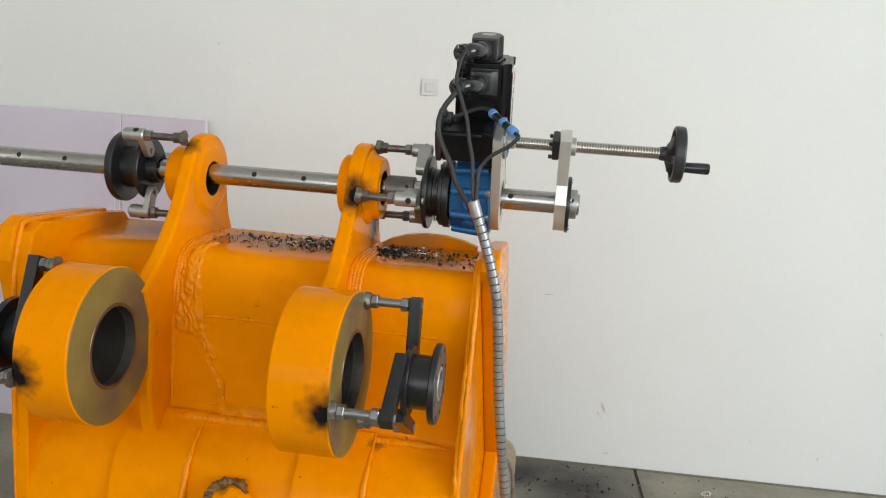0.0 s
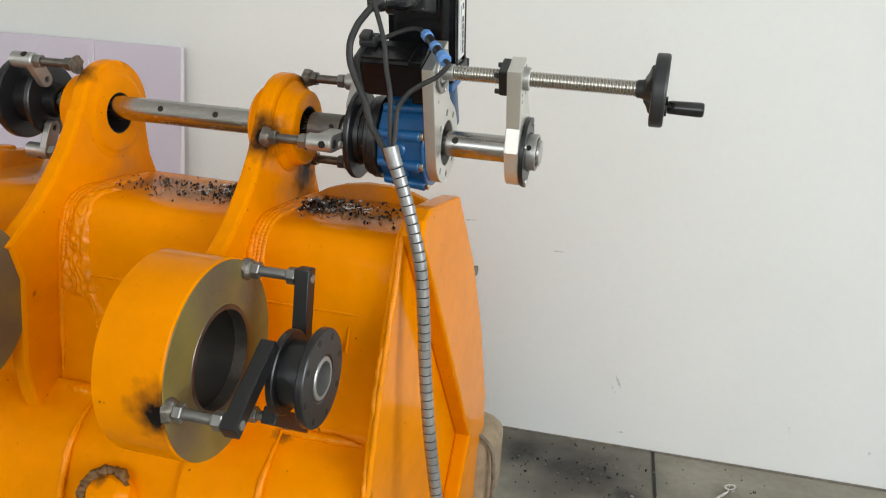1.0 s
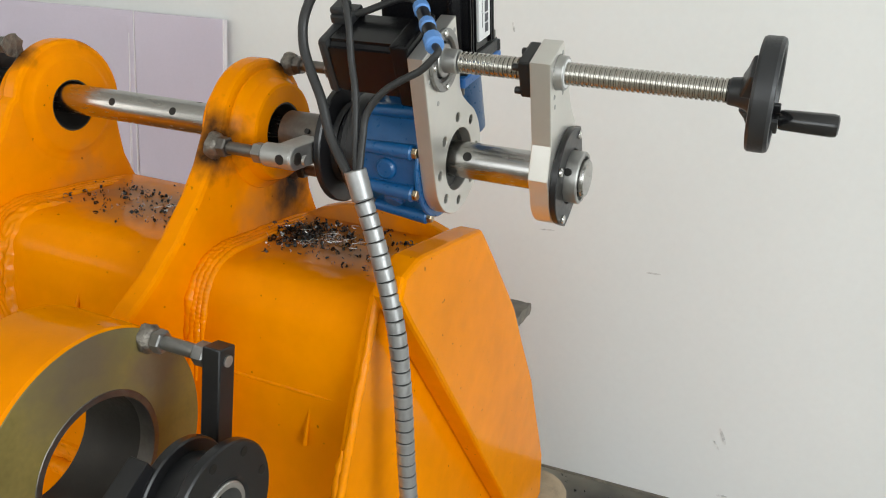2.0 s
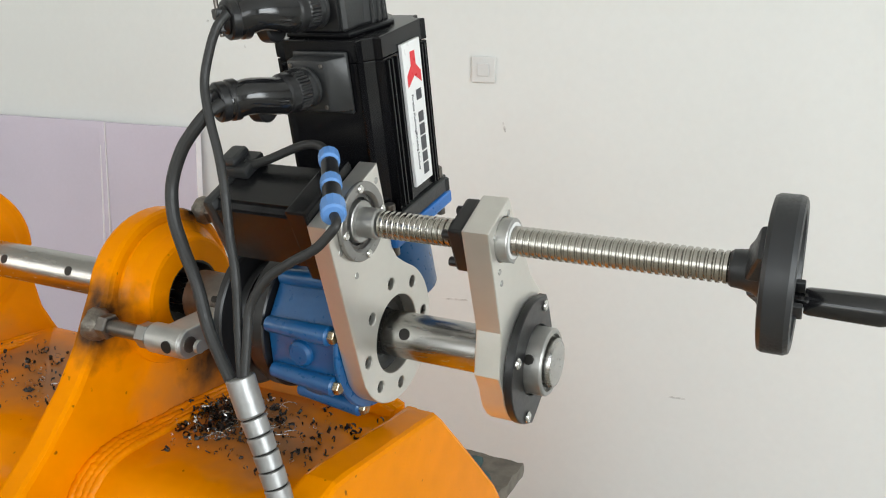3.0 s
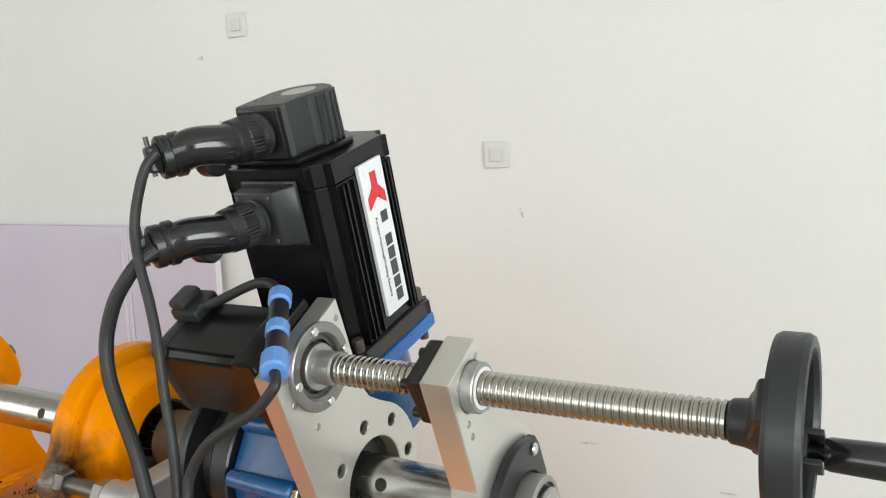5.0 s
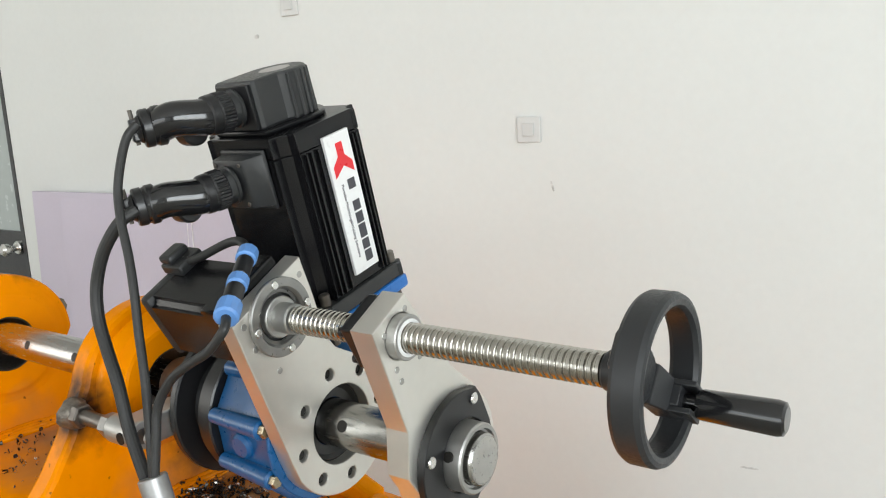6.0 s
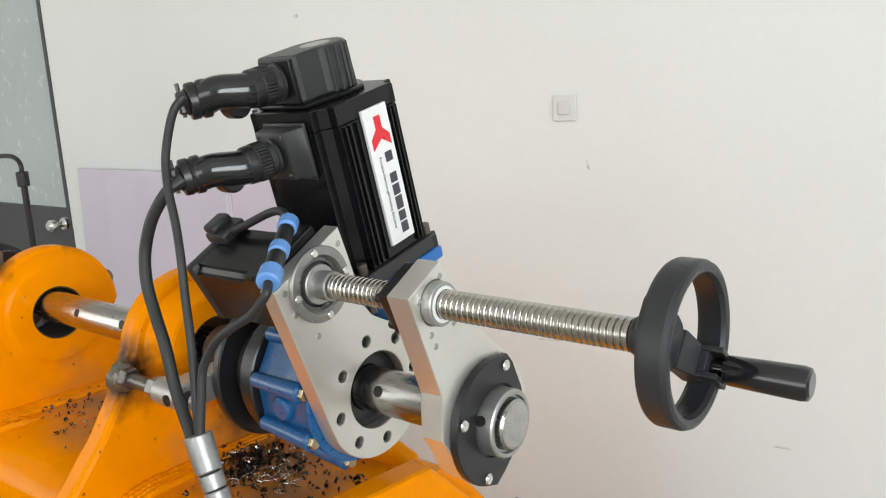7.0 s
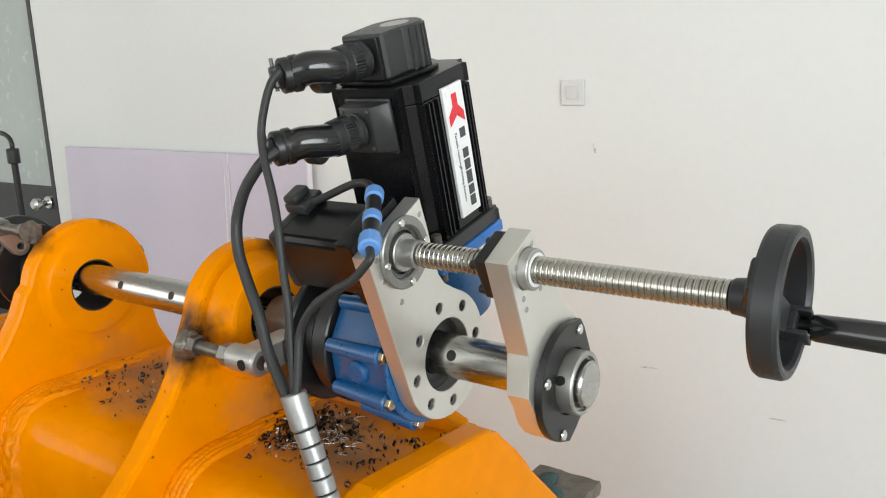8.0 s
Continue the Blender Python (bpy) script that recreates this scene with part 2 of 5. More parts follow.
def lathe(profile, y=0.0, z=0.0, seg=40, closed=False):
    """Turned about a line along x through (y, z): rows of (x, radius). Radius 0 closes an end; closed joins the last row to the first."""
    bm = bmesh.new()
    rings = []
    for x, r in profile:
        if r <= 1e-6:
            rings.append([bm.verts.new((x, y, z))])
        else:
            rings.append([bm.verts.new((x, y + r * math.cos(math.tau * k / seg), z + r * math.sin(math.tau * k / seg))) for k in range(seg)])
    pairs = list(zip(rings, rings[1:])) + ([(rings[-1], rings[0])] if closed else [])
    for a, b in pairs:
        for k in range(seg):
            q = [a[k % len(a)], a[(k + 1) % seg % len(a)], b[(k + 1) % seg % len(b)], b[k % len(b)]]
            q = list(dict.fromkeys(q))
            if len(q) > 2:
                bm.faces.new(q)
    bmesh.ops.recalc_face_normals(bm, faces=bm.faces)
    return bm


def rod(p, q, r, r2=None, seg=20, bevel=0.0):
    """A round rod from p to q."""
    p, q = Vector(p), Vector(q)
    r2 = r if r2 is None else r2
    n = (q - p).length
    b = min(bevel, n / 3)
    rows = [(0, 0), (0, r - b), (b, r), (n - b, r2), (n, r2 - b), (n, 0)] if b else [(0, 0), (0, r), (n, r2), (n, 0)]
    bm = lathe(rows, seg=seg)
    return moved(bm, Matrix.Translation(p) @ (q - p).to_track_quat("X", "Z").to_matrix().to_4x4())


def hexagon(p, q, r):
    return rod(p, q, r, seg=6, bevel=r * 0.12)


def spline(points, steps=8):
    """A smooth line through the points."""
    p = [Vector(c) for c in points]
    p = [2 * p[0] - p[1]] + p + [2 * p[-1] - p[-2]]
    out = []
    for a, b, c, d in zip(p, p[1:], p[2:], p[3:]):
        for k in range(steps):
            t = k / steps
            out.append(0.5 * (2 * b + (c - a) * t + (2 * a - 5 * b + 4 * c - d) * t * t + (3 * b - a - 3 * c + d) * t ** 3))
    return out + [p[-2]]


def sweep(line, radius, seg=14):
    """A tube along a line of points; radius is a number or a function of (length so far, share of the length)."""
    bm = bmesh.new()
    total = sum((b - a).length for a, b in zip(line, line[1:]))
    side, done, rings = None, 0.0, []
    for i, p in enumerate(line):
        way = (line[min(i + 1, len(line) - 1)] - line[max(i - 1, 0)]).normalized()
        if side is None:
            side = way.orthogonal().normalized()
        side = (side - way * side.dot(way)).normalized()
        up = way.cross(side)
        if i:
            done += (p - line[i - 1]).length
        r = radius(done, done / total) if callable(radius) else radius
        rings.append([bm.verts.new(p + (side * math.cos(math.tau * k / seg) + up * math.sin(math.tau * k / seg)) * r) for k in range(seg)])
    for a, b in zip(rings, rings[1:]):
        for k in range(seg):
            bm.faces.new((a[k], a[(k + 1) % seg], b[(k + 1) % seg], b[k]))
    bm.faces.new(rings[0][::-1])
    bm.faces.new(rings[-1])
    bmesh.ops.recalc_face_normals(bm, faces=bm.faces)
    return bm


def ring_points(y, z, r, n=32, start=0.0, end=360.0):
    full = abs(end - start) >= 360
    return [(y + r * math.cos(radians(start + (end - start) * k / (n if full else n - 1))), z + r * math.sin(radians(start + (end - start) * k / (n if full else n - 1)))) for k in range(n)]


def plate(outline, holes, x0, x1, bevel=0.001):
    """A flat plate across x with real holes; outline and holes are loops of (y, z)."""
    data = bpy.data.curves.new("outline", "CURVE")
    data.dimensions, data.fill_mode = "2D", "BOTH"
    data.extrude, data.bevel_depth, data.bevel_resolution, data.offset = max(1e-4, (x1 - x0) / 2 - bevel), bevel, 1, -bevel
    for loop in (outline, *holes):
        sp = data.splines.new("POLY")
        sp.points.add(len(loop) - 1)
        for q, (y, z) in zip(sp.points, loop):
            q.co = (y, z, 0, 1)
        sp.use_cyclic_u = True
    ob = new("outline", data)
    mesh = bpy.data.meshes.new_from_object(ob.evaluated_get(bpy.context.evaluated_depsgraph_get()))
    bpy.data.objects.remove(ob)
    bpy.data.curves.remove(data)
    mesh.transform(Matrix(((0, 0, 1, (x0 + x1) / 2), (1, 0, 0, 0), (0, 1, 0, 0), (0, 0, 0, 1))))
    bm = bmesh.new()
    bm.from_mesh(mesh)
    bmesh.ops.remove_doubles(bm, verts=bm.verts, dist=2e-5)
    bm.to_mesh(mesh)
    bm.free()
    return mesh


def as_bmesh(mesh):
    bm = bmesh.new()
    bm.from_mesh(mesh)
    bpy.data.meshes.remove(mesh)
    return bm


def letters(text, size, m):
    """Lettering in the built-in font as a mesh, its baseline along x in the frame m."""
    data = bpy.data.curves.new("letters", "FONT")
    data.body, data.size, data.extrude, data.align_x, data.align_y = text, size, 0.0002, "CENTER", "CENTER"
    ob = new("letters", data)
    bpy.context.view_layer.update()
    mesh = bpy.data.meshes.new_from_object(ob.evaluated_get(bpy.context.evaluated_depsgraph_get()))
    bpy.data.objects.remove(ob)
    bpy.data.curves.remove(data)
    mesh.transform(m)
    return mesh


def roughen(bm, amount, scale, seed=0.0):
    for v in bm.verts:
        v.co += noise.noise_vector(v.co * scale + Vector((seed, seed, seed))) * amount
    return bm


def bead(points, r, seed=0.0, lump=0.35, seg=14, steps=30):
    """A lumpy weld bead along points."""
    line = spline(points, steps)
    bm = sweep(line, lambda d, s: r * min(1, 4 * s + 0.3, 4 * (1 - s) + 0.3) * (1 + 0.05 * math.sin(d / r * 6 + seed) + lump * 0.5 * noise.noise(Vector((d / r * 0.3, seed, 1.0)))), seg)
    roughen(bm, r * 0.13, 1 / r * 0.35, seed)
    return roughen(bm, min(0.0009, r * 0.1), 110, seed + 5)


def crust(points, widths, height, seed=0.0, nu=44, nv=110):
    """A broad painted build-up weld lying on the bucket's back: points along its middle, half widths across x, ridges that run down it."""
    line = spline(points, 24)
    bm = bmesh.new()
    rows = []
    for j in range(nv + 1):
        s = j / nv * (len(line) - 1)
        i = min(int(s), len(line) - 2)
        p = line[i].lerp(line[i + 1], s - i)
        way = (line[min(i + 2, len(line) - 1)] - line[max(i - 1, 0)]).normalized()
        out = Vector((0, -abs(way.z), abs(way.y))).normalized()
        f = j / nv * (len(widths) - 1)
        k = min(int(f), len(widths) - 2)
        w = widths[k] * (1 - f + k) + widths[k + 1] * (f - k)
        w *= 1 + 0.35 * noise.noise(Vector((j * 0.13, seed, 0.0)))
        end = min(1.0, 9 * j / nv, 9 * (1 - j / nv))
        row = []
        for q in range(nu + 1):
            u = 2 * q / nu - 1
            side = min(1.0, 3.2 * (1 - abs(u)))
            x = p.x + u * w
            flow = noise.noise(Vector((x * 55 + seed, p.z * 18, p.y * 18)))
            fold = 1 - abs(noise.noise(Vector((x * 90, p.z * 60 + seed, p.y * 60)))) * 2
            h = height * (0.45 + 0.45 * flow + 0.38 * fold) * side * end - 0.003 * (1 - side * end)
            row.append(bm.verts.new(p + Vector((u * w, 0, 0)) + out * h))
        rows.append(row)
    for a, b in zip(rows, rows[1:]):
        for q in range(nu):
            bm.faces.new((a[q], a[q + 1], b[q + 1], b[q]))
    bmesh.ops.recalc_face_normals(bm, faces=bm.faces)
    return bm

# ---- the room ----
HERE = Matrix.Identity(4)


def setting(name, bm, mat, label, category, smooth=35):
    return solo(name, bm, mat, label, category, base=HERE, kind="structure", smooth=smooth)


DOOR_X0, DOOR_X1 = -3.42, -2.505
setting("floor", box(LEFT_X - 0.2, RIGHT_X + 0.2, REAR_Y - 0.2, WALL_Y + 0.25, -0.12, 0.0), concrete, "stained grey-brown concrete workshop floor", "floor")
wall_north = setting("wall_north", join(box(DOOR_X1, RIGHT_X + 0.2, WALL_Y, WALL_Y + 0.2, 0, ROOM_H), box(LEFT_X - 0.2, DOOR_X0, WALL_Y, WALL_Y + 0.2, 0, ROOM_H), box(DOOR_X0, DOOR_X1, WALL_Y, WALL_Y + 0.2, 2.15, ROOM_H)),
                     wall_paint, "white painted plaster wall with scuffs", "wall")
setting("wall_east", join(box(RIGHT_X, RIGHT_X + 0.2, REAR_Y, -2.6, 0, ROOM_H), box(RIGHT_X, RIGHT_X + 0.2, 0.8, WALL_Y, 0, ROOM_H), box(RIGHT_X, RIGHT_X + 0.2, -2.6, 0.8, 0, 0.85), box(RIGHT_X, RIGHT_X + 0.2, -2.6, 0.8, 3.15, ROOM_H)),
        wall_paint, "white painted wall with a wide window opening", "wall")
setting("wall_south", join(box(LEFT_X, -2.7, REAR_Y - 0.2, REAR_Y, 0, ROOM_H), box(1.9, RIGHT_X, REAR_Y - 0.2, REAR_Y, 0, ROOM_H), box(-2.7, 1.9, REAR_Y - 0.2, REAR_Y, 0, 0.9), box(-2.7, 1.9, REAR_Y - 0.2, REAR_Y, 3.3, ROOM_H)),
        wall_paint, "white painted wall with a wide window opening", "wall")
setting("wall_west", join(box(LEFT_X - 0.2, LEFT_X, REAR_Y, -2.4, 0, ROOM_H), box(LEFT_X - 0.2, LEFT_X, 0.0, WALL_Y, 0, ROOM_H), box(LEFT_X - 0.2, LEFT_X, -2.4, 0.0, 0, 0.9), box(LEFT_X - 0.2, LEFT_X, -2.4, 0.0, 3.1, ROOM_H)),
        wall_paint, "white painted wall with a window opening", "wall")
setting("ceiling", box(LEFT_X - 0.2, RIGHT_X + 0.2, REAR_Y - 0.2, WALL_Y + 0.2, ROOM_H, ROOM_H + 0.15), ceiling_white, "plain white ceiling", "ceiling")
setting("floor_joint", box(0.5335, 0.5425, -1.5, WALL_Y, -0.004, 0.0035), joint_dark, "dark dirt-filled joint in the concrete floor", "floor joint")
setting("wall_foot", roughen(box(-2.4, 3.0, WALL_Y - 0.006, WALL_Y + 0.01, -0.002, 0.006), 0.002, 30), dirt, "dirty line at the foot of the wall", "trim")

# Door in the far wall: dark lower panel, misted glass above
door = thing("door_1", "dark framed door with misted glass above a dark lower panel", "door", (DOOR_X0, WALL_Y, 0), HERE, kind="structure")
part("door_panel", box(DOOR_X0, DOOR_X1 - 0.02, WALL_Y + 0.03, WALL_Y + 0.075, 0.01, 1.04, 0.003), door_dark, door)
part("door_glass", box(DOOR_X0 + 0.05, DOOR_X1 - 0.045, WALL_Y + 0.045, WALL_Y + 0.06, 1.04, 2.05), frosted, door, "misted pale green glass")
part("door_frame", join(box(DOOR_X1 - 0.02, DOOR_X1 + 0.002, WALL_Y - 0.003, WALL_Y + 0.1, 0, 2.15), box(DOOR_X0 - 0.002, DOOR_X0 + 0.02, WALL_Y - 0.003, WALL_Y + 0.1, 0, 2.15), box(DOOR_X0 + 0.02, DOOR_X1 - 0.02, WALL_Y - 0.003, WALL_Y + 0.1, 2.08, 2.15)), door_dark, door)
part("door_stile", join(box(DOOR_X1 - 0.045, DOOR_X1 - 0.022, WALL_Y + 0.03, WALL_Y + 0.075, 1.04, 2.06), box(DOOR_X0 + 0.022, DOOR_X0 + 0.05, WALL_Y + 0.03, WALL_Y + 0.075, 1.04, 2.06)), door_dark, door)
knob = part("door_knob", join(rod((-2.56, WALL_Y + 0.03, 0.985), (-2.56, WALL_Y - 0.01, 0.985), 0.026, bevel=0.004), rod((-2.56, WALL_Y - 0.01, 0.985), (-2.56, WALL_Y - 0.03, 0.985), 0.012),
                              rod((-2.56, WALL_Y - 0.03, 0.985), (-2.56, WALL_Y - 0.07, 0.985), 0.022, 0.025, bevel=0.01)), zinc, door, "round chrome door knob")
setting("wall_behind_door", box(DOOR_X0 - 0.3, DOOR_X1 + 0.3, WALL_Y + 0.9, WALL_Y + 1.0, 0, 2.6), wall_paint, "plain wall beyond the door", "wall")

# Lilac insulation boards against the wall
def foam_board(x0, x1, height, y_foot, label):
    b = thing("foam_board", label, "foam board", (x0, WALL_Y - y_foot, 0), HERE, group="foam boards on the wall")
    lean = math.atan2(y_foot - 0.037, height)
    m = Matrix.Translation((x0, WALL_Y - y_foot, 0)) @ Matrix.Rotation(-lean, 4, "X") @ Matrix.Translation((-x0, -(WALL_Y - y_foot), 0))
    y = WALL_Y - y_foot
    part("board", moved(box(x0, x1, y, y + 0.02, 0.0, height, 0.002), m), foam, b)
    part("cut_edge", moved(box(x1 + 0.0005, x1 + 0.004, y + 0.001, y + 0.019, 0.0, height), m), foam_edge, b, "pale cut edge of the foam board")


foam_board(-2.352, -1.502, 1.213, 0.085, "tall lilac foam insulation board leaning on the white wall")
foam_board(-1.496, -1.172, 1.211, 0.07, "narrow lilac foam insulation board beside the wider one")
foam_board(-2.18, -1.52, 1.206, 0.11, "lilac foam insulation board leaning on another board")


def wall_socket(x, z, s):
    b = thing("wall_socket", "white square plastic wall socket plate on the wall", "wall socket", (x, WALL_Y, z), HERE, group="socket plates on the wall")
    part("cover_plate", box(x - s, x + s, WALL_Y - 0.007, WALL_Y, z - s, z + s, 0.003), socket_white, b)
    part("rocker", join(box(x - s * 0.5, x + s * 0.5, WALL_Y - 0.011, WALL_Y - 0.0072, z - s * 0.5, z + s * 0.5, 0.002)), socket_grey, b)


socket_white = material("socket_plastic", (0.67, 0.67, 0.662), 0.4, vary=0.03)
socket_grey = material("socket_rocker_plastic", (0.63, 0.63, 0.625), 0.4, vary=0.03)
wall_socket(-0.346, 1.387, 0.030)
wall_socket(-1.053, 1.736, 0.030)
for x, z, w, h, turn in ((-1.186, 1.662, 0.012, 0.008, 10), (-1.138, 1.494, 0.006, 0.005, 0), (-0.292, 1.256, 0.004, 0.02, 15), (0.395, 0.235, 0.006, 0.035, 25), (0.383, 0.205, 0.004, 0.02, 35), (0.42, 0.055, 0.02, 0.004, 5),
                         (0.95, 0.16, 0.003, 0.02, 20), (1.35, 0.62, 0.012, 0.004, -30), (0.15, 0.66, 0.03, 0.003, 2), (-0.41, 0.82, 0.05, 0.004, 4), (-0.15, 0.73, 0.035, 0.003, 4), (1.2, 0.12, 0.006, 0.012, 0), (-1.02, 1.43, 0.004, 0.006, 0)):
    spot = bmesh.new()
    bmesh.ops.create_circle(spot, cap_ends=True, segments=14, radius=1)
    for v in spot.verts:
        k = 1 + 0.3 * noise.noise(Vector((v.co.x * 3 + x * 9, v.co.y * 3, z)))
        v.co = Vector((v.co.x * w * 0.7 * k, v.co.y * h * 0.7 * k, 0))
    face = bmesh.ops.extrude_face_region(spot, geom=spot.faces[:])
    bmesh.ops.translate(spot, vec=(0, 0, 0.0015), verts=[g for g in face["geom"] if isinstance(g, bmesh.types.BMVert)])
    moved(spot, Matrix.Translation((x, WALL_Y - 0.0002, z)) @ Matrix.Rotation(radians(90), 4, "X") @ Matrix.Rotation(radians(turn), 4, "Z"))
    solo("wall_scuff", spot, mark_paint, "small grey scuff mark on the white wall", "scuff mark", base=HERE, kind="structure")

# ---- excavator bucket ----
bucket = thing("excavator_bucket", "orange painted excavator bucket with thick welded ears, standing on the floor", "bucket", BUCKET_AT)
SHELL = [(0.62, -1.137), (0.56, -0.86), (0.44, -0.60), (0.25, -0.28), (0.155, -0.175), (0.125, -0.157), (0.05, -0.158), (-0.06, -0.158), (-0.128, -0.160), (-0.162, -0.175), (-0.184, -0.213), (-0.197, -0.31), (-0.201, -0.44),
         (-0.206, -0.530), (-0.226, -0.553), (-0.264, -0.577), (-0.305, -0.62), (-0.335, -0.70), (-0.35, -0.82), (-0.355, -1.137)]
X_LEFT, X_RIGHT = -1.185, -0.20


def back_y(z):
    """Where the bucket's back plate lies at a height."""
    for (ya, za), (yb, zb) in zip(SHELL[8:], SHELL[9:]):
        if zb <= z <= za:
            return ya + (yb - ya) * (za - z) / (za - zb)
    return SHELL[8][0]


def down_back(x, zs, lift=0.0):
    """Points down the back plate from its top edge."""
    return [(x, back_y(z) - lift, z) for z in zs]



def swept_sheet(section, x0, x1, thick, n=60, wave=0.003):
    """A bent sheet of steel along x, uneven as welded work is."""
    line = [Vector((0, y, z)) for y, z in section]
    line = spline(line, 4)
    bm = bmesh.new()
    outer, inner = [], []
    for i in range(n + 1):
        x = x0 + (x1 - x0) * i / n
        a, b = [], []
        for j, p in enumerate(line):
            way = (line[min(j + 1, len(line) - 1)] - line[max(j - 1, 0)]).normalized()
            normal = Vector((0, -way.z, way.y)) * -1
            k = noise.noise(Vector((x * 5, p.y * 6, p.z * 6))) * wave
            a.append(bm.verts.new((x, p.y + normal.y * k, p.z + normal.z * k)))
            b.append(bm.verts.new((x, p.y - normal.y * thick, p.z - normal.z * thick)))
        outer.append(a)
        inner.append(b)
    m = len(line)
    for i in range(n):
        for j in range(m - 1):
            bm.faces.new((outer[i][j], outer[i][j + 1], outer[i + 1][j + 1], outer[i + 1][j]))
            bm.faces.new((inner[i][j], inner[i + 1][j], inner[i + 1][j + 1], inner[i][j + 1]))
        for j in (0, m - 1):
            bm.faces.new((outer[i][j], outer[i + 1][j], inner[i + 1][j], inner[i][j]))
    for i in (0, n):
        for j in range(m - 1):
            bm.faces.new((outer[i][j], inner[i][j], inner[i][j + 1], outer[i][j + 1]))
    bmesh.ops.recalc_face_normals(bm, faces=bm.faces)
    return bm


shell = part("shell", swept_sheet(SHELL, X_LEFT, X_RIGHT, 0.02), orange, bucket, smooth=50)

# Side plates: an inner plate with a torch-cut front edge and a thicker outer plate
INNER = [(0.085, -0.128), (-0.05, -0.126), (-0.140, -0.125), (-0.175, -0.150), (-0.205, -0.235), (-0.228, -0.30), (-0.265, -0.43), (-0.300, -0.59), (-0.340, -0.75), (-0.365, -0.92), (-0.37, -1.137), (0.615, -1.137), (0.53, -0.76), (0.25, -0.30)]
OUTER = [(0.058, -0.113), (-0.019, -0.106), (-0.10, -0.099), (-0.150, -0.097), (-0.190, -0.110), (-0.202, -0.138), (0.0, -0.373), (0.368, -0.805), (0.27, -0.96), (0.20, -1.137), (0.622, -1.137), (0.545, -0.76), (0.40, -0.51), (0.245, -0.30), (0.120, -0.172)]

OUTER_CUT = [(0.058, -0.122), (-0.05, -0.113), (-0.27, -0.097), (-0.305, -0.115), (-0.325, -0.19), (-0.30, -0.30)] + OUTER[6:]
INNER_LEFT = [(0.085, -0.128), (-0.05, -0.120), (-0.255, -0.108), (-0.295, -0.128), (-0.318, -0.22), (-0.325, -0.30), (-0.33, -0.43), (-0.335, -0.59)] + INNER[8:]


def cut_edge(loop, n=6, rough=0.003, seed=0.0):
    out = []
    for (a, b), (c, d) in zip(loop, loop[1:] + loop[:1]):
        for k in range(n):
            p = Vector((a + (c - a) * k / n, b + (d - b) * k / n, seed))
            v = noise.noise_vector(p * 35) * rough + noise.noise_vector(p * 9) * rough
            out.append((p.x + v.x, p.y + v.y))
    return out


for name, x0, x1, o0, o1, seed in (("right", -0.213, -0.195, -0.1955, -0.155, 0.0), ("left", X_LEFT - 0.03, X_LEFT + 0.005, X_LEFT - 0.07, X_LEFT - 0.0305, 7.0)):
    inner = INNER if name == "right" else INNER_LEFT
    side = part("side_plate", plate(cut_edge(inner, seed=seed), [], x0, x1, 0.004), orange, bucket, smooth=9)
    part("outer_plate", plate(cut_edge(OUTER if name == "right" else OUTER_CUT, 5, 0.0012, seed), [], o0, o1, 0.006), orange, side, smooth=9)
    part("weld_bead", bead([((x1 - 0.004) if name == "right" else x0 + 0.004, y, z) for y, z in inner[1:9]], 0.006, seed, 0.2), weld_orange, side)

# Ears, each with its upper eye and bosses
EYE_R = 0.043
EAR = ring_points(0.0, 0.0, 0.104, 24, 168, 0) + [(0.106, -0.03), (0.112, -0.07), (0.122, -0.115), (0.140, -0.150), (0.155, -0.175), (0.02, -0.20), (-0.08, -0.30), (-0.12, -0.45), (-0.135, -0.56), (-0.20, -0.60), (-0.262, -0.60),
                                                   (-0.285, -0.545), (-0.300, -0.47), (-0.295, -0.38), (-0.292, -0.30), (-0.315, -0.235), (-0.325, -0.228), (-0.285, -0.198), (-0.245, -0.170), (-0.200, -0.128), (-0.155, -0.076), (-0.128, -0.035), (-0.112, 0.0)]
PIN_Y, PIN_Z, PIN_R, PIN_HOLE = -0.432, -0.316, 0.163, 0.086


def turned_ring(x0, x1, r_out, r_in, y, z, bevel=0.003, seg=64):
    return lathe([(x0, r_in), (x0, r_out - bevel), (x0 + bevel, r_out), (x1 - bevel, r_out), (x1, r_out - bevel), (x1, r_in)], y, z, seg, closed=True)


